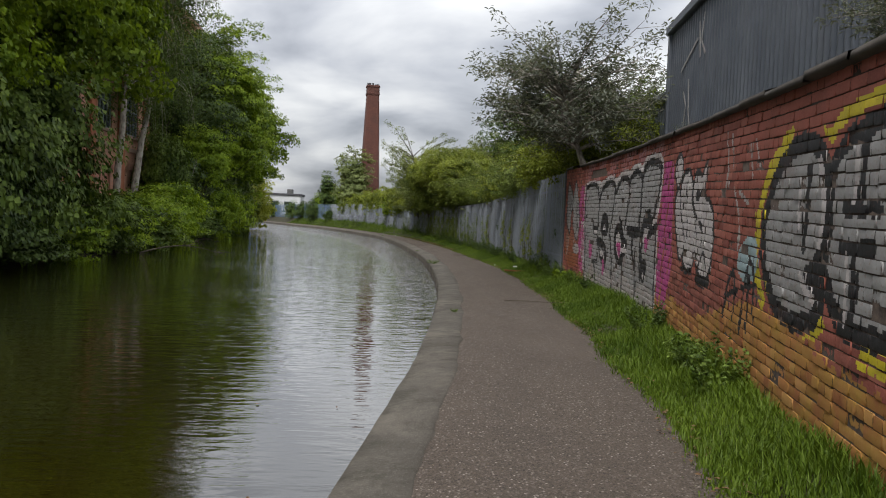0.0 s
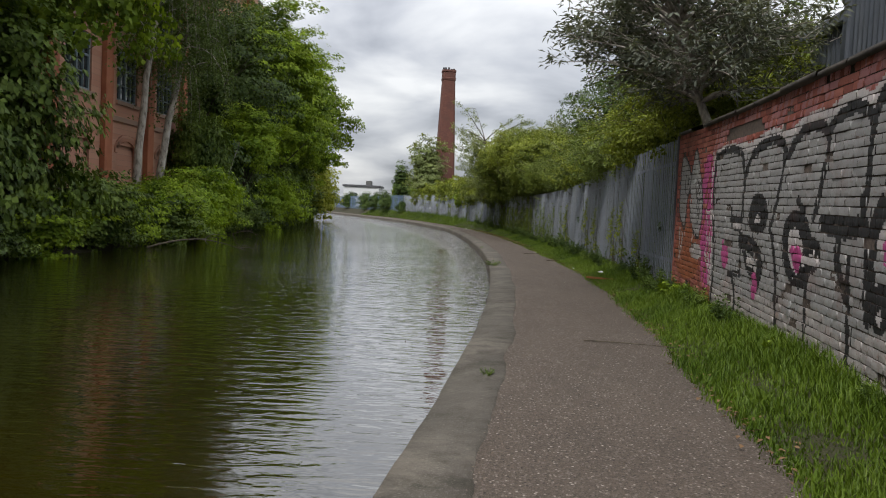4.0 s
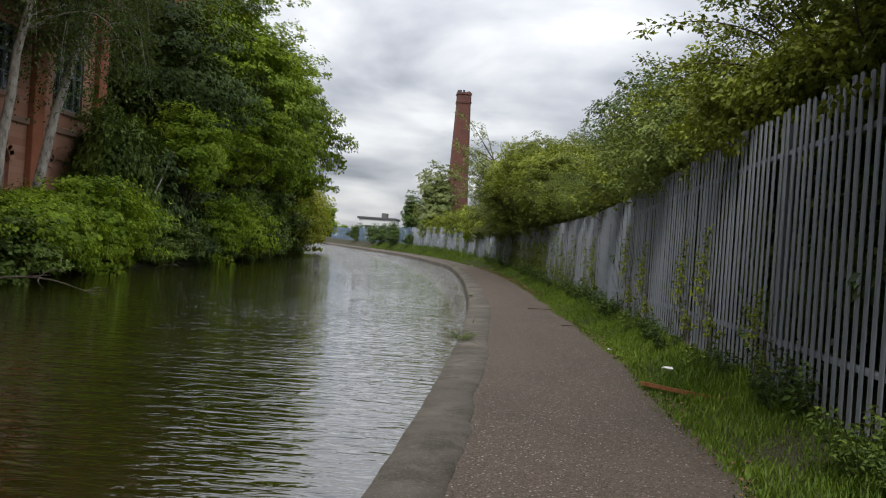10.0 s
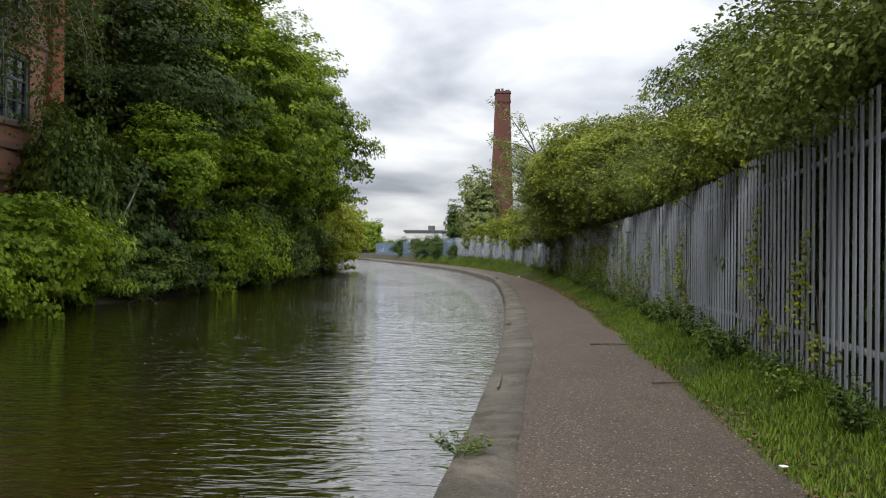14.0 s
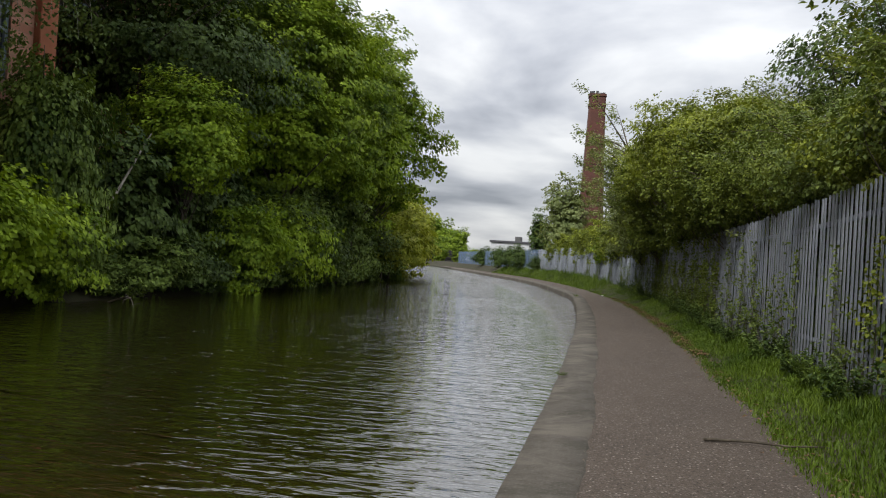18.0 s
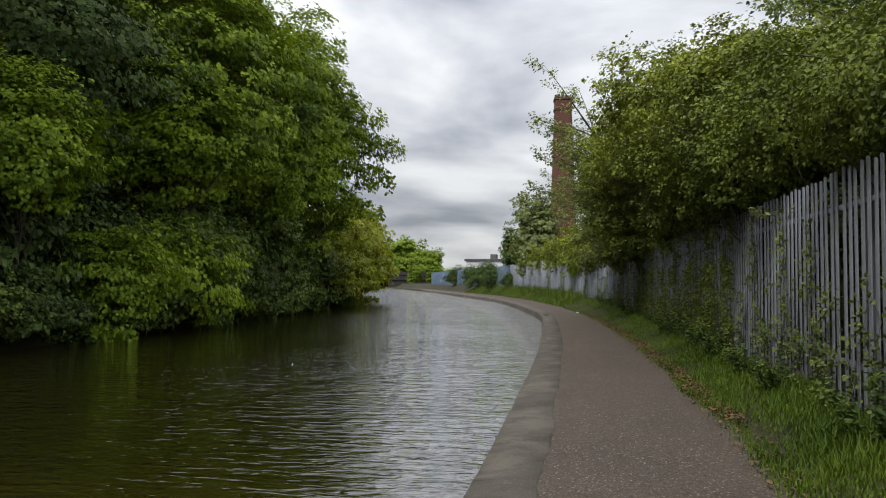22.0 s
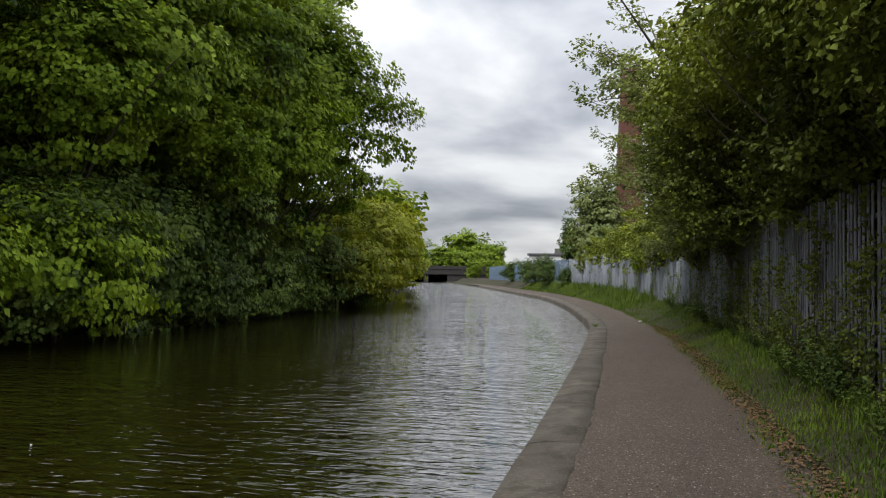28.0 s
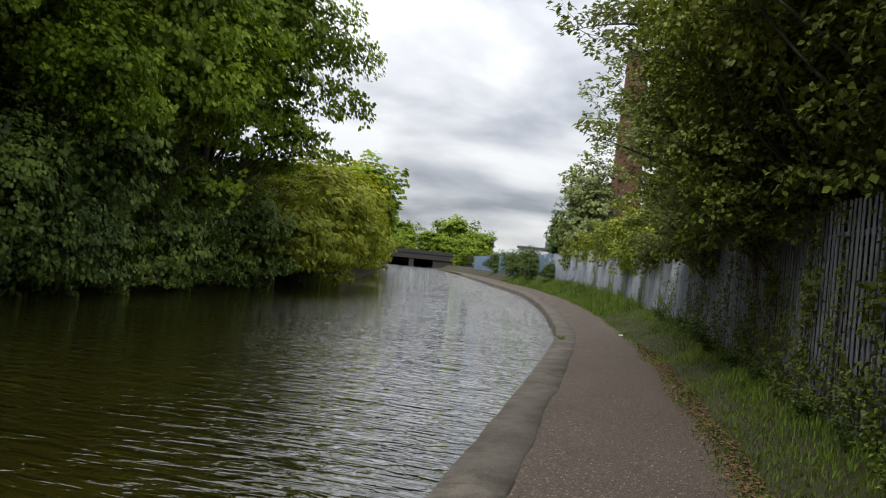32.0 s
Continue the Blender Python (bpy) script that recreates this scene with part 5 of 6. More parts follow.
def hawthorn(seed, label, height, radius, low, tufts, mat, shoots=40, each=84, size=0.074, core=0.45):
    ob = tree("hawthorn_bush", label, seed, height, radius, mat, MAT["bark"], tufts=int(tufts * 1.35), each=each, size=size, tuft=0.34, thick=0.32, core=core, low=low, trunk=0.08, category="bush", group=GH, width=0.8, bottom=-1, droop=0.15, flat=0.5, fine=7)
    rng = np.random.default_rng(seed + 500)
    half = (height - low) / 2
    pile, at, way = Pile(), [], []
    for k in range(shoots):
        a, e = rng.uniform(0, 2 * np.pi), rng.uniform(0.15, 1.2)
        d = np.array([np.cos(a) * np.cos(e), np.sin(a) * np.cos(e), np.sin(e)])
        root = d * [radius * 0.7, radius * 0.7, half * 0.7] + [0, 0, low + half]
        q = np.linspace(0, 1, 7)[:, None]
        length = rng.uniform(0.8, 1.7)
        arc = root + d * length * q + np.array([0, 0, -0.35 * length]) * q ** 2 + rng.normal(0, 0.12, 3) * q ** 2
        pile.add(tube(arc, 0.012 * (1.1 - q[:, 0]), 4))
        for w in np.linspace(0.25, 1, 12):
            at.append([np.interp(w, q[:, 0], arc[:, i]) for i in range(3)])
            way.append(d)
    if pile.v:
        tagged(pile.make("twig", MAT["bark"], ob), kind="stuff")
        p, o = sprays(rng, np.array(at), np.array(way), 14, 0.12, 1.0)
        v, f = leaf_mesh(rng, p, o, size * 0.95, 0.6, 0.3)
        tagged(raw("shoot_foliage", v, f, mat, ob), kind="stuff")
    return ob


H1 = place(hawthorn(51, "unclipped hawthorn bush hanging over the fence", 4.7, 2.0, 2.45, 170, MAT["leaf_hawthorn"]), 6.35, 23.5, 0.25, 0.0, 0.88)
H2 = place(hawthorn(52, "pale-leaved hawthorn with long shoots above the fence", 4.8, 2.1, 2.4, 170, MAT["leaf_shrub"]), float(bound(29.0)) + 0.8, 29.0, 0.45, 0.0, 0.74)
H3 = place(hawthorn(53, "tall dark hawthorn thicket leaning over the fence", 7.0, 2.7, 1.75, 340, MAT["leaf_thicket"]), float(bound(50.0)) + 1.2, 50.0, 0.2, 0.0, 1.0, 0.8)
H5 = place(hawthorn(54, "unclipped hawthorn bush hanging over the distant fence", 4.5, 2.2, 1.4, 140, MAT["leaf_hawthorn"], 12, 46, 0.13), 4.55, 71.0, 0.4)
H4 = place(hawthorn(58, "dark green hawthorn bush hanging over the fence", 4.9, 2.1, 2.4, 190, MAT["leaf_thicket"], 24), float(bound(39.4)) + 0.75, 39.4, 0.6, 0.0, 0.68)
hedge = [(21.0, 0.95, 1.35, -0.1), (22.4, 1.15, 1.8, -0.3), (25.0, 0.8, 0.95, 0.15), (27.2, 0.74, 0.8, 0.15), (31.2, 0.72, 0.75, 0.2), (33.6, 0.68, 0.75, 0.3), (35.6, 0.66, 0.75, 0.35), (37.6, 0.64, 0.75, 0.4), (42.0, 0.72, 0.7, 0.3),
         (44.0, 0.80, 0.45, 0.0), (46.2, 0.9, 0.5, -0.2), (48.4, 0.95, 0.8, -0.2), (57.0, 1.0, 0.9, 0.0), (60.0, 1.0, 0.9, 0.0), (63.2, 0.95, 0.9, -0.1), (66.6, 1.0, 0.9, 0.0)]
hedge += [(y, s, 1.2, -0.25) for y, s in ((73.5, 1.0), (76, 0.95), (79, 1.0), (82, 0.95), (85.5, 1.0), (89, 0.95), (93, 0.9), (97, 0.9), (101, 0.85), (105, 0.8))]
for i, (y, s, dx, up) in enumerate(hedge):
    kind = H5 if y > 60 else H4 if 40 < y < 58 else (H1, H2)[i % 2]
    again(kind, float(bound(y)) + dx, y, float(rise(y)) + up, rng.uniform(0, 6), s)
V1 = place(tree("hawthorn_bush", "spreading hawthorn boughs arching out over the fence", 57, 6.0, 2.2, MAT["leaf_hawthorn"], MAT["bark"], tufts=320, each=84, size=0.074, tuft=0.36, thick=0.3, core=0.8, low=3.0, trunk=0.09, category="bush", group=GH,
                width=0.8, droop=0.15, flat=0.5, fine=7, squash=(2.5, 2.4, 1.35)), float(bound(55.2)) + 0.3, 55.2, 0.3)
for y, s, dx in ((45.8, 0.92, 0.7), (48.0, 1.0, 0.4), (50.4, 1.0, 0.4), (52.8, 1.0, 0.4), (57.6, 1.0, 0.25), (60.2, 0.95, 0.3)):
    again(V1, float(bound(y)) + dx, y, float(rise(y)), rng.choice([0.0, math.pi]) + rng.uniform(-0.2, 0.2), s)
# the two at dx 4 are added behind the others to block light from the east
for y, s, dx, up in ((52.2, 1.0, 1.4, -0.1), (55.6, 0.97, 0.8, -0.1), (53, 1.2, 4.0, -0.1), (58, 1.1, 4.2, -0.1), (57.4, 0.85, 0.3, 0.2)):
    again(H3, float(bound(y)) + dx, y, float(rise(y)) + up, rng.uniform(0, 6), s, 0.85, "tall dark hawthorn thicket leaning over the fence")


def open_tree(name, label, seed, height, spread, mat, bark, boughs, size, group, lean=0.0, up=0.9, per=8, stem=0.13, narrow=0.55):
    """A sparse tree that shows its branches: boughs with leaves strung along them."""
    rng = np.random.default_rng(seed)
    ob = empty(name, label, "tree", group=group)
    pile, at, way = Pile(), [], []
    t = np.linspace(0, 1, 10)
    spine = np.column_stack([lean * t, 0.2 * np.sin(3 * t), height * 0.6 * t])
    pile.add(tube(spine, stem * (1.1 - t) + 0.01, 8))
    for k in range(boughs):
        u = rng.uniform(0.25, 1.0)
        root = np.array([np.interp(u, t, spine[:, i]) for i in range(3)])
        a = rng.uniform(0, 2 * np.pi)
        length = spread * rng.uniform(0.45, 1.1) * (0.8 + 0.35 * u)
        q = np.linspace(0, 1, 8)[:, None]
        d = np.array([np.cos(a), np.sin(a), up * rng.uniform(0.4, 1.2)])
        arc = root + d * length * q + rng.normal(0, 0.25, 3) * q ** 2 + np.array([0, 0, -0.25 * length]) * q ** 2
        pile.add(tube(arc, 0.035 * (1.08 - q[:, 0]), 5))
        for w in np.linspace(0.3, 1, 7):
            p0 = np.array([np.interp(w, q[:, 0], arc[:, i]) for i in range(3)])
            b = a + rng.choice([-1, 1]) * rng.uniform(0.5, 1.2)
            tw = p0 + np.array([np.cos(b), np.sin(b), rng.uniform(0, 0.8)]) * rng.uniform(0.25, 0.7) * q
            pile.add(tube(tw[::3], 0.009 * (1.1 - q[::3, 0]), 3))
            for z in (0.35, 0.6, 0.8, 1.0):
                at.append(p0 + (tw[-1] - p0) * z)
                way.append(d)
    pile.make("trunk", bark, ob, smooth=True)
    p, o = sprays(rng, np.array(at), np.array(way), per, 0.14, 1.0)
    v, f = leaf_mesh(rng, p, o, size, narrow, 0.4)
    raw("crown", v, f, mat, ob)
    return ob


GO = "open trees behind the fence"
O1 = place(open_tree("whitebeam_tree", "open young tree with pale leaves on bare branches", 61, 9.8, 2.6, MAT["leaf_whitebeam"], MAT["bark"], 90, 0.115, GO, lean=-1.9), float(bound(58.5)) + 0.5, 58.5, 0.3)
again(O1, float(bound(64.5)) + 0.5, 64.5, 0.3, 0.4, 0.8)
again(O1, 3.6, 74.0, 0.4, 4.0, 0.85)
again(O1, float(bound(46.5)) + 1.8, 46.5, 0.3, 2.4, 0.74)
again(O1, float(bound(41.0)) + 1.9, 41.0, 0.3, 5.2, 0.60)
place(tree("roadside_sapling", "full conical young tree beside the chimney", 62, 10.5, 2.5, MAT["leaf_whitebeam"], MAT["bark"], tufts=240, each=34, size=0.22, tuft=0.55, low=1.0, group=GO), -2.4, 106, 0.8)
place(tree("dark_sapling", "narrow dark young tree by the blue fence", 63, 8.0, 1.2, MAT["leaf_dark"], MAT["bark"], tufts=110, each=30, size=0.24, tuft=0.5, low=0.5, group=GO), -6.8, 124, 0.8)
place(tree("golden_bush", "golden yellow bush at the foot of the thicket", 64, 3.0, 1.3, MAT["leaf_lime"], MAT["bark"], tufts=130, each=40, size=0.10, tuft=0.4, low=0.9, trunk=0.04, category="bush"), 2.35, 80.5, 0.7)

# added behind the thicket to block sky light; reused below as a bank tree
H6 = place(tree("shade_tree", "tall dark-leaved tree added behind the fence to block sky light", 55, 10.5, 3.6, MAT["leaf_dark"], MAT["bark"], tufts=360, each=84, size=0.11, tuft=0.6, low=2.6, trunk=0.16, group="shade trees behind the fence"), 10.6, 50.0, 0.3)
tagged(again(H6, -12.9, 50.5, 0.0, 1.0, 1.3), "dark ivy-clad tree on the bank", "tree", G1)
again(H6, 10.9, 58.0, 0.3, 4.0, 0.8)
# dark undergrowth behind the pales
for i, y in enumerate(np.arange(20.6, 72, 2.3)):
    again(S3, float(bound(y)) + 1.45, y, float(rise(y)) - 0.1, i * 1.3, 0.66, 1.5, "dark undergrowth behind the fence")

# buddleia rooted in the wall's top
BU = open_tree("buddleia_bush", "grey-green buddleia with tangled bare twigs on the wall top", 65, 3.6, 2.0, MAT["leaf_buddleia"], MAT["bark_pale"], 100, 0.125, "buddleias", lean=-0.7, up=0.7, per=6, stem=0.07, narrow=0.3)
place(BU, 5.1, 18.4, 2.75)
again(BU, 4.15, 5.2, 2.45, 1.0, 0.33)
again(BU, 4.0, 4.2, 2.4, 2.6, 0.36)
again(BU, 5.6, 13.0, 2.55, 3.6, 0.22)
# clumps of ivy over the blue fence's posts
for x, y, s, k in ((-8.4, 119.5, 0.8, 1.3), (-11.0, 127.5, 0.7, 1.4), (-13.2, 134.5, 0.75, 1.35), (-18.2, 150.5, 0.9, 1.2), (-5.7, 111.4, 0.5, 1.2)):
    again(S3, x, y, 0.7, x, s, k, "ivy smothering a fence post")


# ---- distance: white works, road bridge ----
def works(x, y, w, d, h, label, mat):
    ob = empty("works_building", label, "building", (x, y, 0))
    part("wall", box_bm(0, w, 0, d, 0, h, 0.05), mat, ob)
    part("roof", box_bm(-0.4, w + 0.4, -0.4, d + 0.4, h + 0.002, h + 0.6, 0.05), MAT["roof_dark"], ob)
    n = int(w / 4)
    for k in range(n):
        part("window", box_bm(2 + k * 4.0, 4.2 + k * 4.0, -0.03, 0.03, h * 0.55, h * 0.55 + 1.3), MAT["glass"], ob)
    part("roof_plant", box_bm(w * 0.6, w * 0.75, 2, 6, h + 0.602, h + 2.0, 0.05), MAT["concrete"], ob)
    return ob


works(-33, 250, 11, 12, 7.2, "cream works building in the distance", MAT["render_white"])


def bridge(x, y, turn):
    ob = empty("road_bridge", "low dark road bridge over the canal", "bridge", (x, y, 0))
    ob.rotation_euler[2] = turn
    part("deck", box_bm(-18, 18, 0, 30, 1.7, 3.0, 0.05), MAT["engineering"], ob)
    part("parapet", box_bm(-18, 18, -0.15, 0.25, 3.002, 3.9, 0.04), MAT["engineering"], ob)
    for a, b in ((-18, -5), (0.0, 1.2), (6, 18)):
        part("pier", box_bm(a, b, 0.3, 29.7, -1.4, 1.698, 0.05), MAT["engineering"], ob)
    # added wall across the far end, keeps bright sky out of the openings
    part("abutment", box_bm(-5, 6, 29.4, 29.69, -1.4, 1.69), MAT["engineering"], ob)
    return ob


bridge(-57, 232, radians(14))


# ---- grass, weeds, ivy ----
def blades(name, label, seed, y0, y1, count, tall, low_part=0.0, spill=0.0):
    rng = np.random.default_rng(seed)
    y = rng.uniform(y0, y1, count)
    u = rng.uniform(0, 1, count) ** 1.1
    left, right = verge(y) - 0.06 - spill + 0.05 * np.sin(1.3 * y) + rng.normal(0, 0.045, count), bound(y) - 0.03
    x = left + (right - left) * u
    z = np.where(u < 0.5, 0.4 * rise(y) * u * 2, rise(y) * (0.4 + 0.6 * (u - 0.5) * 2)) - np.where(u < 0.12, 0.01, 0.05)
    patch = np.array([noise.noise((float(a) * 0.8, float(b) * 2.0, seed)) for a, b in zip(y, x)])
    h = tall * rng.uniform(0.4, 1.0, count) * (0.45 + 0.75 * u) * (1 + 0.9 * patch).clip(0.25, 1.8)
    a = rng.uniform(0, 2 * np.pi, count)
    bend = rng.uniform(0.15, 0.75, count) * h
    w = rng.uniform(0.0025, 0.007, count) * np.where(y > 75, 2.0, 1.0)
    base = np.stack([x, y, z], -1)
    d = np.stack([np.cos(a), np.sin(a), 0 * a], -1)
    s = np.stack([-np.sin(a), np.cos(a), 0 * a], -1) * w[:, None]
    m = base + d * (0.3 * bend)[:, None] + np.stack([0 * h, 0 * h, 0.6 * h], -1)
    tip = base + d * bend[:, None] + np.stack([0 * h, 0 * h, h * 0.95], -1)
    v = np.stack([base - s, base + s, m + s * 0.8, m - s * 0.8, tip], 1).reshape(-1, 3)
    i = np.arange(count)[:, None] * 5
    f = np.concatenate([i + [0, 1, 2], i + [0, 2, 3], i + [3, 2, 4]])
    ob = raw(name, v, f, MAT["grass"])
    return tagged(ob, label, "grass", kind="stuff")


blades("grass", "lush uneven grass on the verge below the wall", 81, -1, 20, 76000, 0.15)
blades("grass", "lush uneven grass on the verge below the fence", 82, 20, 46, 76000, 0.125)
blades("grass", "rough grass on the verge below the fence", 83, 46, 75, 27000, 0.10)
blades("grass", "rough grass on the distant verge", 84, 75, 130, 14000, 0.4)
blades("grass", "short sparse grass creeping over the path edge", 85, -1, 62, 16000, 0.08, spill=0.10)


def weed(seed, label, stems, height, leaf, mat, name="weed_clump", group="weeds on the verge"):
    rng = np.random.default_rng(seed)
    ob = empty(name, label, "plant", group=group)
    pile, at, way = Pile(), [], []
    for k in range(stems):
        a, r = rng.uniform(0, 2 * np.pi), rng.uniform(0.02, 0.2)
        q = np.linspace(0, 1, 5)[:, None]
        h = height * rng.uniform(0.5, 1)
        arc = np.array([np.cos(a) * r, np.sin(a) * r, 0]) + np.array([np.cos(a) * 0.25, np.sin(a) * 0.25, h]) * q
        pile.add(tube(arc, 0.005 * (1.2 - q[:, 0]), 4))
        for w in np.linspace(0.2, 1, 7):
            b = rng.uniform(0, 2 * np.pi)
            at.append([np.interp(w, q[:, 0], arc[:, i]) for i in range(3)])
            way.append([np.cos(b), np.sin(b), 0.2])
    tagged(pile.make("stem", MAT["leaf_dark"], ob), kind="stuff")
    v, f = leaf_mesh(rng, np.repeat(np.array(at), 6, 0) + rng.normal(0, 0.02, (6 * len(at), 3)), np.repeat(np.array(way), 6, 0), leaf, 0.6, 0.2)
    raw("foliage", v, f, mat, ob)
    return ob


W1 = place(weed(91, "clump of green nettles at the wall foot", 16, 0.45, 0.055, MAT["leaf_bank"]), 3.0, 6.4, 0.15)
W2 = place(weed(92, "broad-leaved dock plant in the grass", 7, 0.2, 0.12, MAT["leaf_sycamore"]), 4.75, 18.9, 0.2)
W3 = place(weed(93, "dark bramble clump against the fence", 20, 0.6, 0.06, MAT["leaf_dark"]), 4.95, 21.5, 0.2)
rng = np.random.default_rng(9)
for i, y in enumerate(np.concatenate([np.arange(7.5, 20, 1.9), np.arange(20.2, 47, 1.3), np.arange(47, 72, 1.4)])):
    k = (W1, W3, W1, W2, W3)[i % 5] if y < 20 else (W3, W1, W3)[i % 3]
    again(k, float(bound(y)) - rng.uniform(0.05, 0.28), y + rng.uniform(-0.4, 0.4), float(rise(y)) - 0.12, rng.uniform(0, 6), rng.uniform(0.45, 0.7) if y < 20 else rng.uniform(0.55, 1.05))


def ivy(seed, width, height, density, mat, label, size=0.07, thin=-0.1):
    """Ivy strands that climb an upright face (in its own x and z, growing out along -y)."""
    rng = np.random.default_rng(seed)
    ob = empty("climbing_ivy", label, "ivy", group="ivy on the fence")
    pile, at = Pile(), []
    for k in range(int(density)):
        x0 = rng.uniform(-width / 2, width / 2)
        h = height * rng.uniform(0.25, 1.0)
        q = np.linspace(0, 1, 10)
        arc = np.column_stack([x0 + np.cumsum(rng.normal(0, 0.07, 10)), -0.035 - 0.02 * rng.random(10), h * q])
        pile.add(tube(arc, 0.005 * (1.2 - q), 4))
        for w in np.linspace(0.02, 1, int(16 * h)):
            if noise.noise((x0 * 9, w * h * 3.1, seed)) < thin:
                continue
            at.append([np.interp(w, q, arc[:, i]) for i in range(3)])
    tagged(pile.make("stem", MAT["bark"], ob), kind="stuff")
    at = np.repeat(np.array(at), 8, 0)
    at = at + rng.normal(0, 0.055, at.shape) * [1, 0.6, 1]
    at[:, 1] = np.minimum(at[:, 1], -0.03)
    way = rng.normal(0, 0.6, at.shape) + [0, -0.8, 0]
    v, f = leaf_mesh(rng, at, way, size, 0.85, 0.5, 1.2)
    raw("foliage", v, f, mat, ob)
    return ob


def on_fence(ob, y, first=False, scale=1.0, tall=1.0):
    slope = float(bound(y + 0.5) - bound(y - 0.5))
    c = ob if first else copy_thing(ob, Matrix.Identity(4))
    c.matrix_basis = Matrix.Translation((float(bound(y)) - 0.02, y, float(rise(y)) - 0.08)) @ Matrix.Rotation(-math.atan(slope) - math.pi / 2, 4, "Z") @ Matrix.Diagonal((scale, 1, scale * tall, 1))
    return c


I1 = on_fence(ivy(95, 1.9, 1.7, 6, MAT["leaf_hawthorn"], "loose bramble and ivy strands on the fence", 0.05, 0.15), 24.6, True)
I2 = on_fence(ivy(96, 1.7, 1.8, 8, MAT["leaf_shrub"], "thin ivy climbing the fence", 0.045, 0.1), 38.0, True)
I3 = on_fence(ivy(97, 1.6, 2.0, 8, MAT["leaf_shrub"], "pale-leaved climber on the fence", 0.048, 0.05), 41.2, True)
# I4 is extra dark ivy, added to stand in for deep shade on the fence
I4 = on_fence(ivy(98, 1.9, 2.4, 10, MAT["leaf_thicket"], "thin dark ivy added to darken the fence under the thicket", 0.05, 0.0), 47.0, True)
for y in np.arange(45.4, 60, 2.1):
    on_fence(I4, y)
for y, k, s in ((22.6, I1, 0.6), (25.7, I1, 0.9), (28.4, I1, 0.9), (30.0, I1, 1.1), (34.4, I1, 1.0), (35.6, I3, 0.8), (40.2, I3, 0.9), (42.6, I3, 1.0),
                (44.6, I3, 0.9), (45.2, I2, 1.1), (46.7, I2, 1.0), (47.3, I3, 1.0), (48.6, I2, 1.0), (50.2, I3, 0.9), (51.8, I2, 0.9), (53.5, I3, 0.9), (55.5, I2, 1.1), (57.6, I2, 1.1), (59.4, I3, 1.0), (61.0, I2, 1.2),
                (63.5, I2, 1.2), (66, I3, 1.1), (69, I2, 1.0), (72, I3, 1.0), (76, I2, 1.0), (81, I2, 1.0), (86, I3, 1.0), (92, I2, 1.0)):
    on_fence(k, y, False, s)


# ---- loose things ----
def stick(label, pts, r, at, turn, mat="wood", name="fallen_stick"):
    p = np.array(pts, float)
    v, f = tube(p, np.linspace(r, r * 0.4, len(p)), 6)
    ob = raw(name, v, f, MAT[mat], smooth=True)
    place(ob, *at, turn)
    return tagged(ob, label, "stick", "fallen sticks")


stick("thin dark fallen stick on the towpath", [(-0.45, 0, 0), (-0.1, 0.03, 0.004), (0.2, -0.02, 0), (0.5, 0.04, 0.006)], 0.014, (4.03, 33.15, 0.044), 0.12, "bark")
def rusty_bar(x, y, turn):
    bm = box_bm(-0.66, 0.66, 0, 0.045, 0, 0.006)
    ob = empty("rusty_angle_bar", "rusty steel angle bar lying in the grass edge", "metal bar", (x, y, 0.075))
    ob.rotation_euler = (0.25, -0.03, turn)
    part("flange", bm, MAT["rust"], ob)
    part("web", box_bm(-0.66, 0.66, -0.006, -0.001, 0, 0.045), MAT["rust"], ob)


rusty_bar(4.47, 22.82, math.atan2(-1.05, 0.68))
stick("short fallen stick lying across the path edge", [(-0.3, 0, 0), (0, 0.02, 0.004), (0.3, 0.0, 0)], 0.013, (4.26, 29.62, 0.04), 0.05, "bark")
stick("forked twig lying on the towpath", [(-0.4, 0.1, 0), (0, 0, 0.004), (0.35, -0.12, 0), (0.6, -0.3, 0.01)], 0.009, (3.0, 14.6, 0.038), 0.1, "bark")
stick("pale reed stem lying on the coping edge", [(0, -0.5, 0), (0.01, 0, 0.004), (0.0, 0.5, 0)], 0.012, (2.32, 29.5, 0.040), 0.0, "wood")


def snag(x, y, turn, scale, label):
    ob = empty("dead_branch", label, "branch", group="dead branches in the water")
    rng = np.random.default_rng(101)
    pile = Pile()
    q = np.linspace(0, 1, 10)
    main = np.column_stack([3.2 * q, 0.25 * np.sin(4 * q), 0.42 * np.sin(2.6 * q + 0.3) - 0.12 + 0.05 * q])
    pile.add(tube(main, 0.035 * (1.1 - q), 6))
    for k in range(7):
        u = rng.uniform(0.2, 0.95)
        root = np.array([np.interp(u, q, main[:, i]) for i in range(3)])
        tip = root + [rng.uniform(0.2, 0.8), rng.uniform(-0.5, 0.5), rng.uniform(-0.3, 0.2)]
        limbs(rng, pile, root, [tip], 0.014)
    pile.make("limb", MAT["wood"], ob, smooth=True)
    return place(ob, x, y, WATER, turn, scale)


snag(-8.8, 31.2, 0.1, 1.0, "bare dead branch reaching from the bank into the water")
snag(-9.6, 44.0, -0.6, 0.6, "bare dead branch at the waterline")
snag(1.72, 24.5, 0.9, 0.13, "tangle of dead twigs floating against the coping")
v, f = tube([(-10.6, 43.4, 0.2), (-10.2, 44.6, 2.2), (-9.9, 45.8, 4.3)], [0.05, 0.04, 0.02], 6)
tagged(raw("leaning_pole", v, f, MAT["bark_pale"], smooth=True), "pale dead stem leaning in the bushes", "branch")


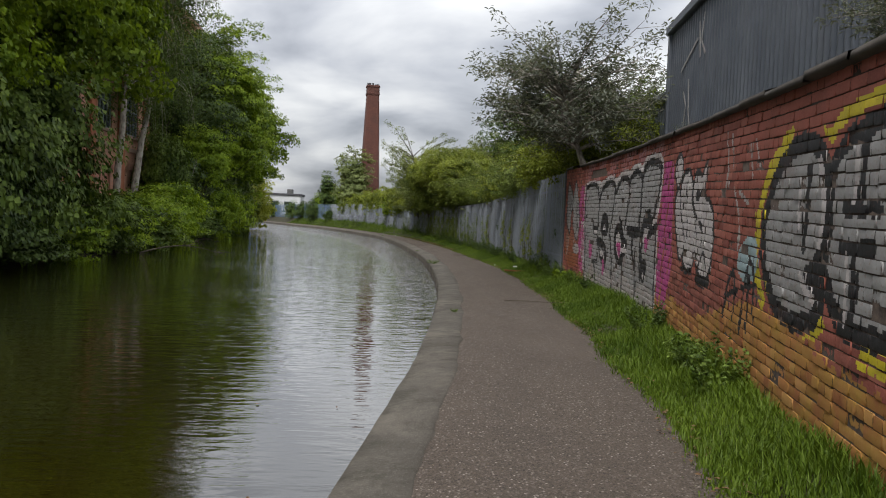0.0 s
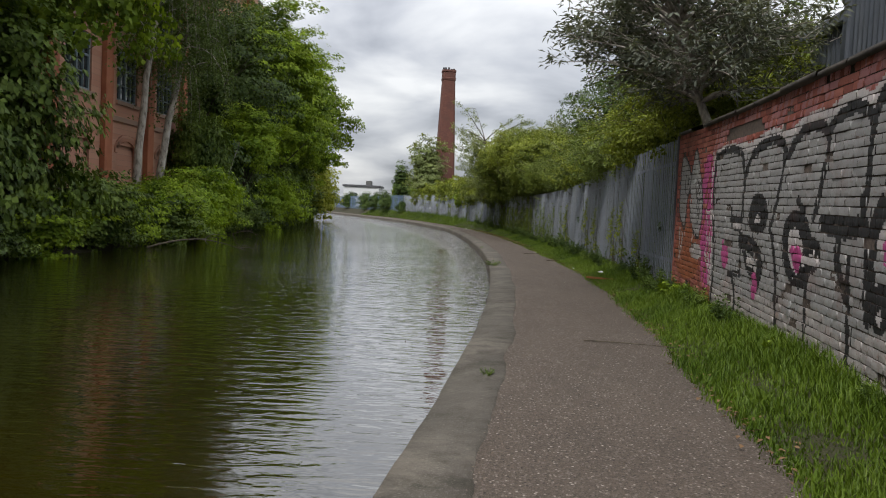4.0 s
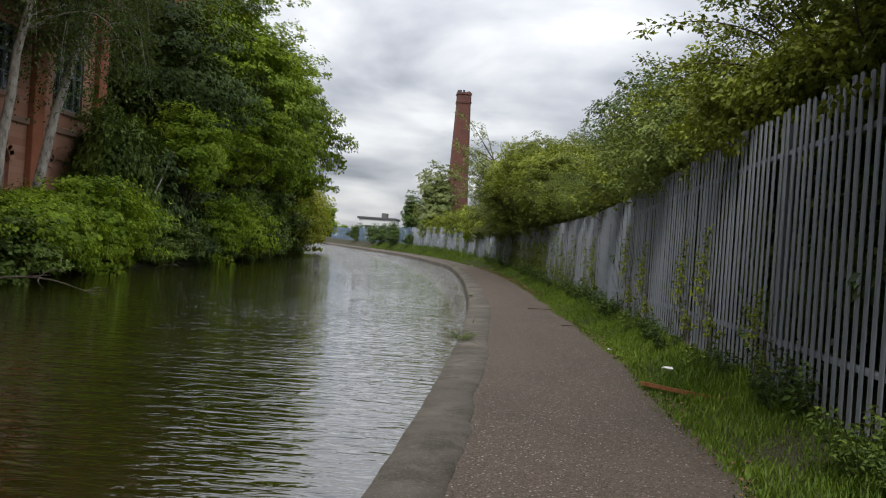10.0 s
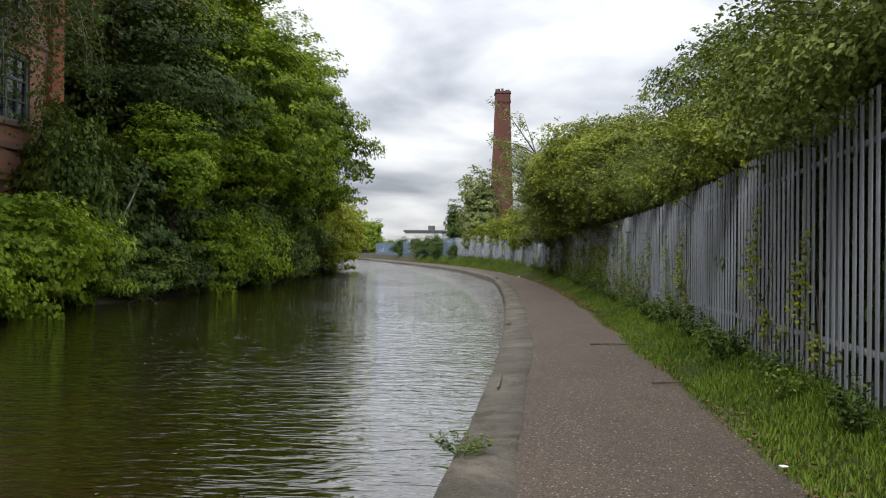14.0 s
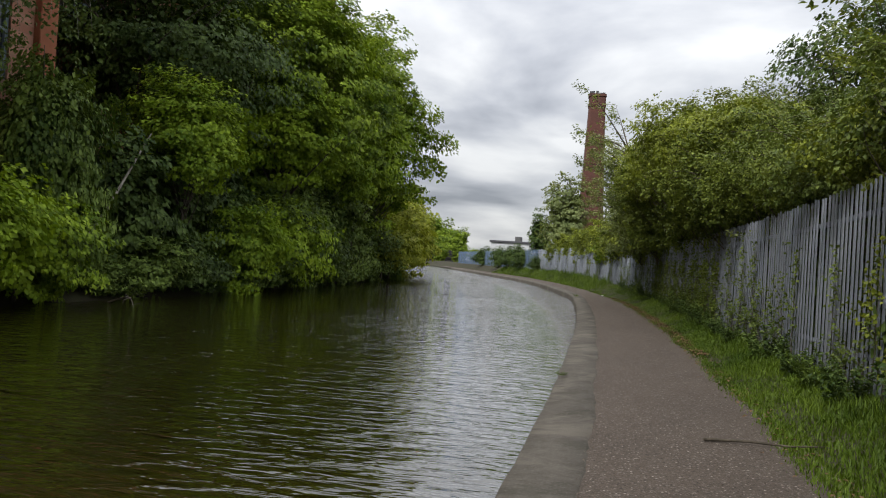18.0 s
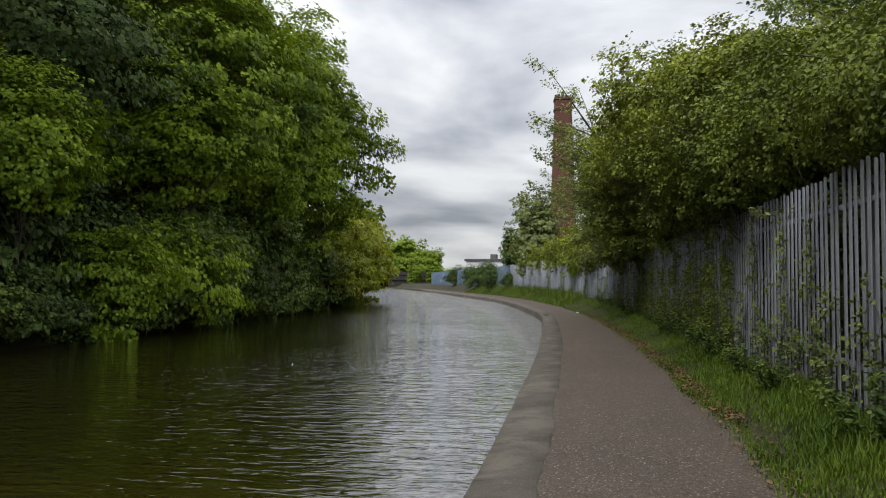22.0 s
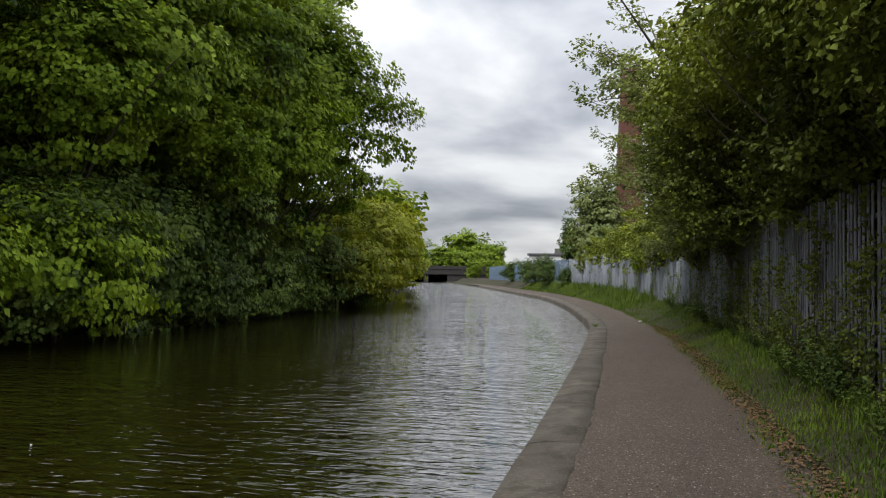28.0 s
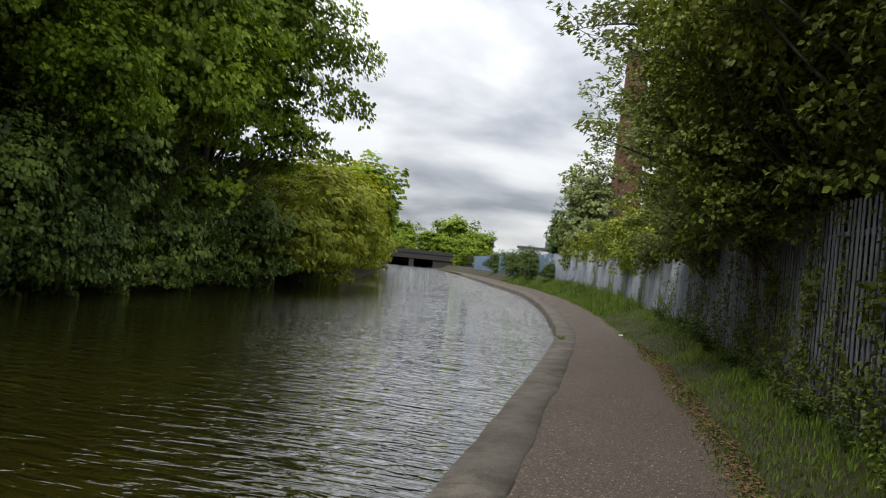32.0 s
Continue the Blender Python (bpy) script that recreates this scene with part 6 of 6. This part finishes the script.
def scatter(name, label, category, seed, at, size, mat, flat=0.15):
    rng = np.random.default_rng(seed)
    way = rng.normal(0, 1, at.shape) * [1, 1, 0.05]
    v, f = leaf_mesh(rng, at, way, size, 0.6, 0.0, flat)
    return tagged(raw(name, v, f, mat), label, category, kind="stuff")


rng = np.random.default_rng(111)
y = np.concatenate([rng.uniform(40, 64, 4200), rng.uniform(2, 40, 700)])
scatter("dry_leaves", "dry brown leaves gathered along the path edge", "leaves", 112, np.column_stack([verge(y) + rng.normal(0.0, 0.10, len(y)) + np.where(y > 40, rng.uniform(0, 0.25, len(y)), 0), y, np.full(len(y), 0.045)]), 0.05, MAT["deadleaf"])
y = rng.uniform(1, 60, 60)
scatter("floating_leaves", "small leaves floating on the canal", "leaves", 113, np.column_stack([bank(y) + (edge(y) - bank(y)) * rng.uniform(0.1, 0.97, 60), y, np.full(60, WATER + 0.012)]), 0.04, MAT["deadleaf"], 0.02)
n = 5200
y = rng.uniform(2, 60, n)
scatter("path_crumbs", "small stones and crumbs strewn on the towpath", "gravel", 114, np.column_stack([seam(y) + (verge(y) - seam(y)) * np.where(rng.random(n) < 0.4, rng.beta(0.5, 0.5, n), rng.uniform(0, 1, n)), y, np.full(n, 0.030)]), 0.017, MAT["grit"], 0.5)


def litter_piece(x, y, z, s, label):
    bm = bmesh.new()
    bmesh.ops.create_icosphere(bm, subdivisions=2, radius=s)
    for v in bm.verts:
        v.co = Vector((v.co.x * 1.4, v.co.y, v.co.z * 0.35)) * (1 + 0.35 * noise.noise(v.co * 30))
    ob = part("crumpled_litter", bm, MAT["litter"])
    ob.location = (x, y, z)
    return tagged(ob, label, "litter", "litter")


litter_piece(4.55, 24.05, 0.16, 0.05, "crumpled white litter in the grass")
litter_piece(4.25, 26.2, 0.07, 0.022, "scrap of white litter at the path edge")
litter_piece(-2.75, 46.55, WATER + 0.001, 0.009, "scrap of white litter floating on the canal")
litter_piece(2.2, 66.5, 0.04, 0.05, "scrap of white litter on the towpath")

# mossy tufts and debris on the coping
for x, y, s in ((2.16, 26.4, 0.5), (1.42, 12.6, 0.2), (1.06, 63.2, 0.35), (2.24, 36.2, 0.18)):
    again(W1, x, y, 0.02, y, s, 0.6, "small tuft of weeds growing from the coping")
rng = np.random.default_rng(121)
y = rng.uniform(78, 84, 900)
x = bank(y) + rng.uniform(-0.3, 0.9, 900)
a = rng.uniform(0, 6.28, 900)
h = rng.uniform(0.5, 1.1, 900)
base = np.stack([x, y, np.full(900, WATER - 0.05)], -1)
s = np.stack([np.cos(a), np.sin(a), 0 * a], -1) * 0.012
tip = base + np.stack([np.cos(a + 1) * 0.2, np.sin(a + 1) * 0.2, h], -1)
v = np.stack([base - s, base + s, tip], 1).reshape(-1, 3)
tagged(raw("reeds", v, np.arange(2700).reshape(-1, 3), MAT["grass"]), "green reeds standing at the water's edge", "reeds", kind="stuff")
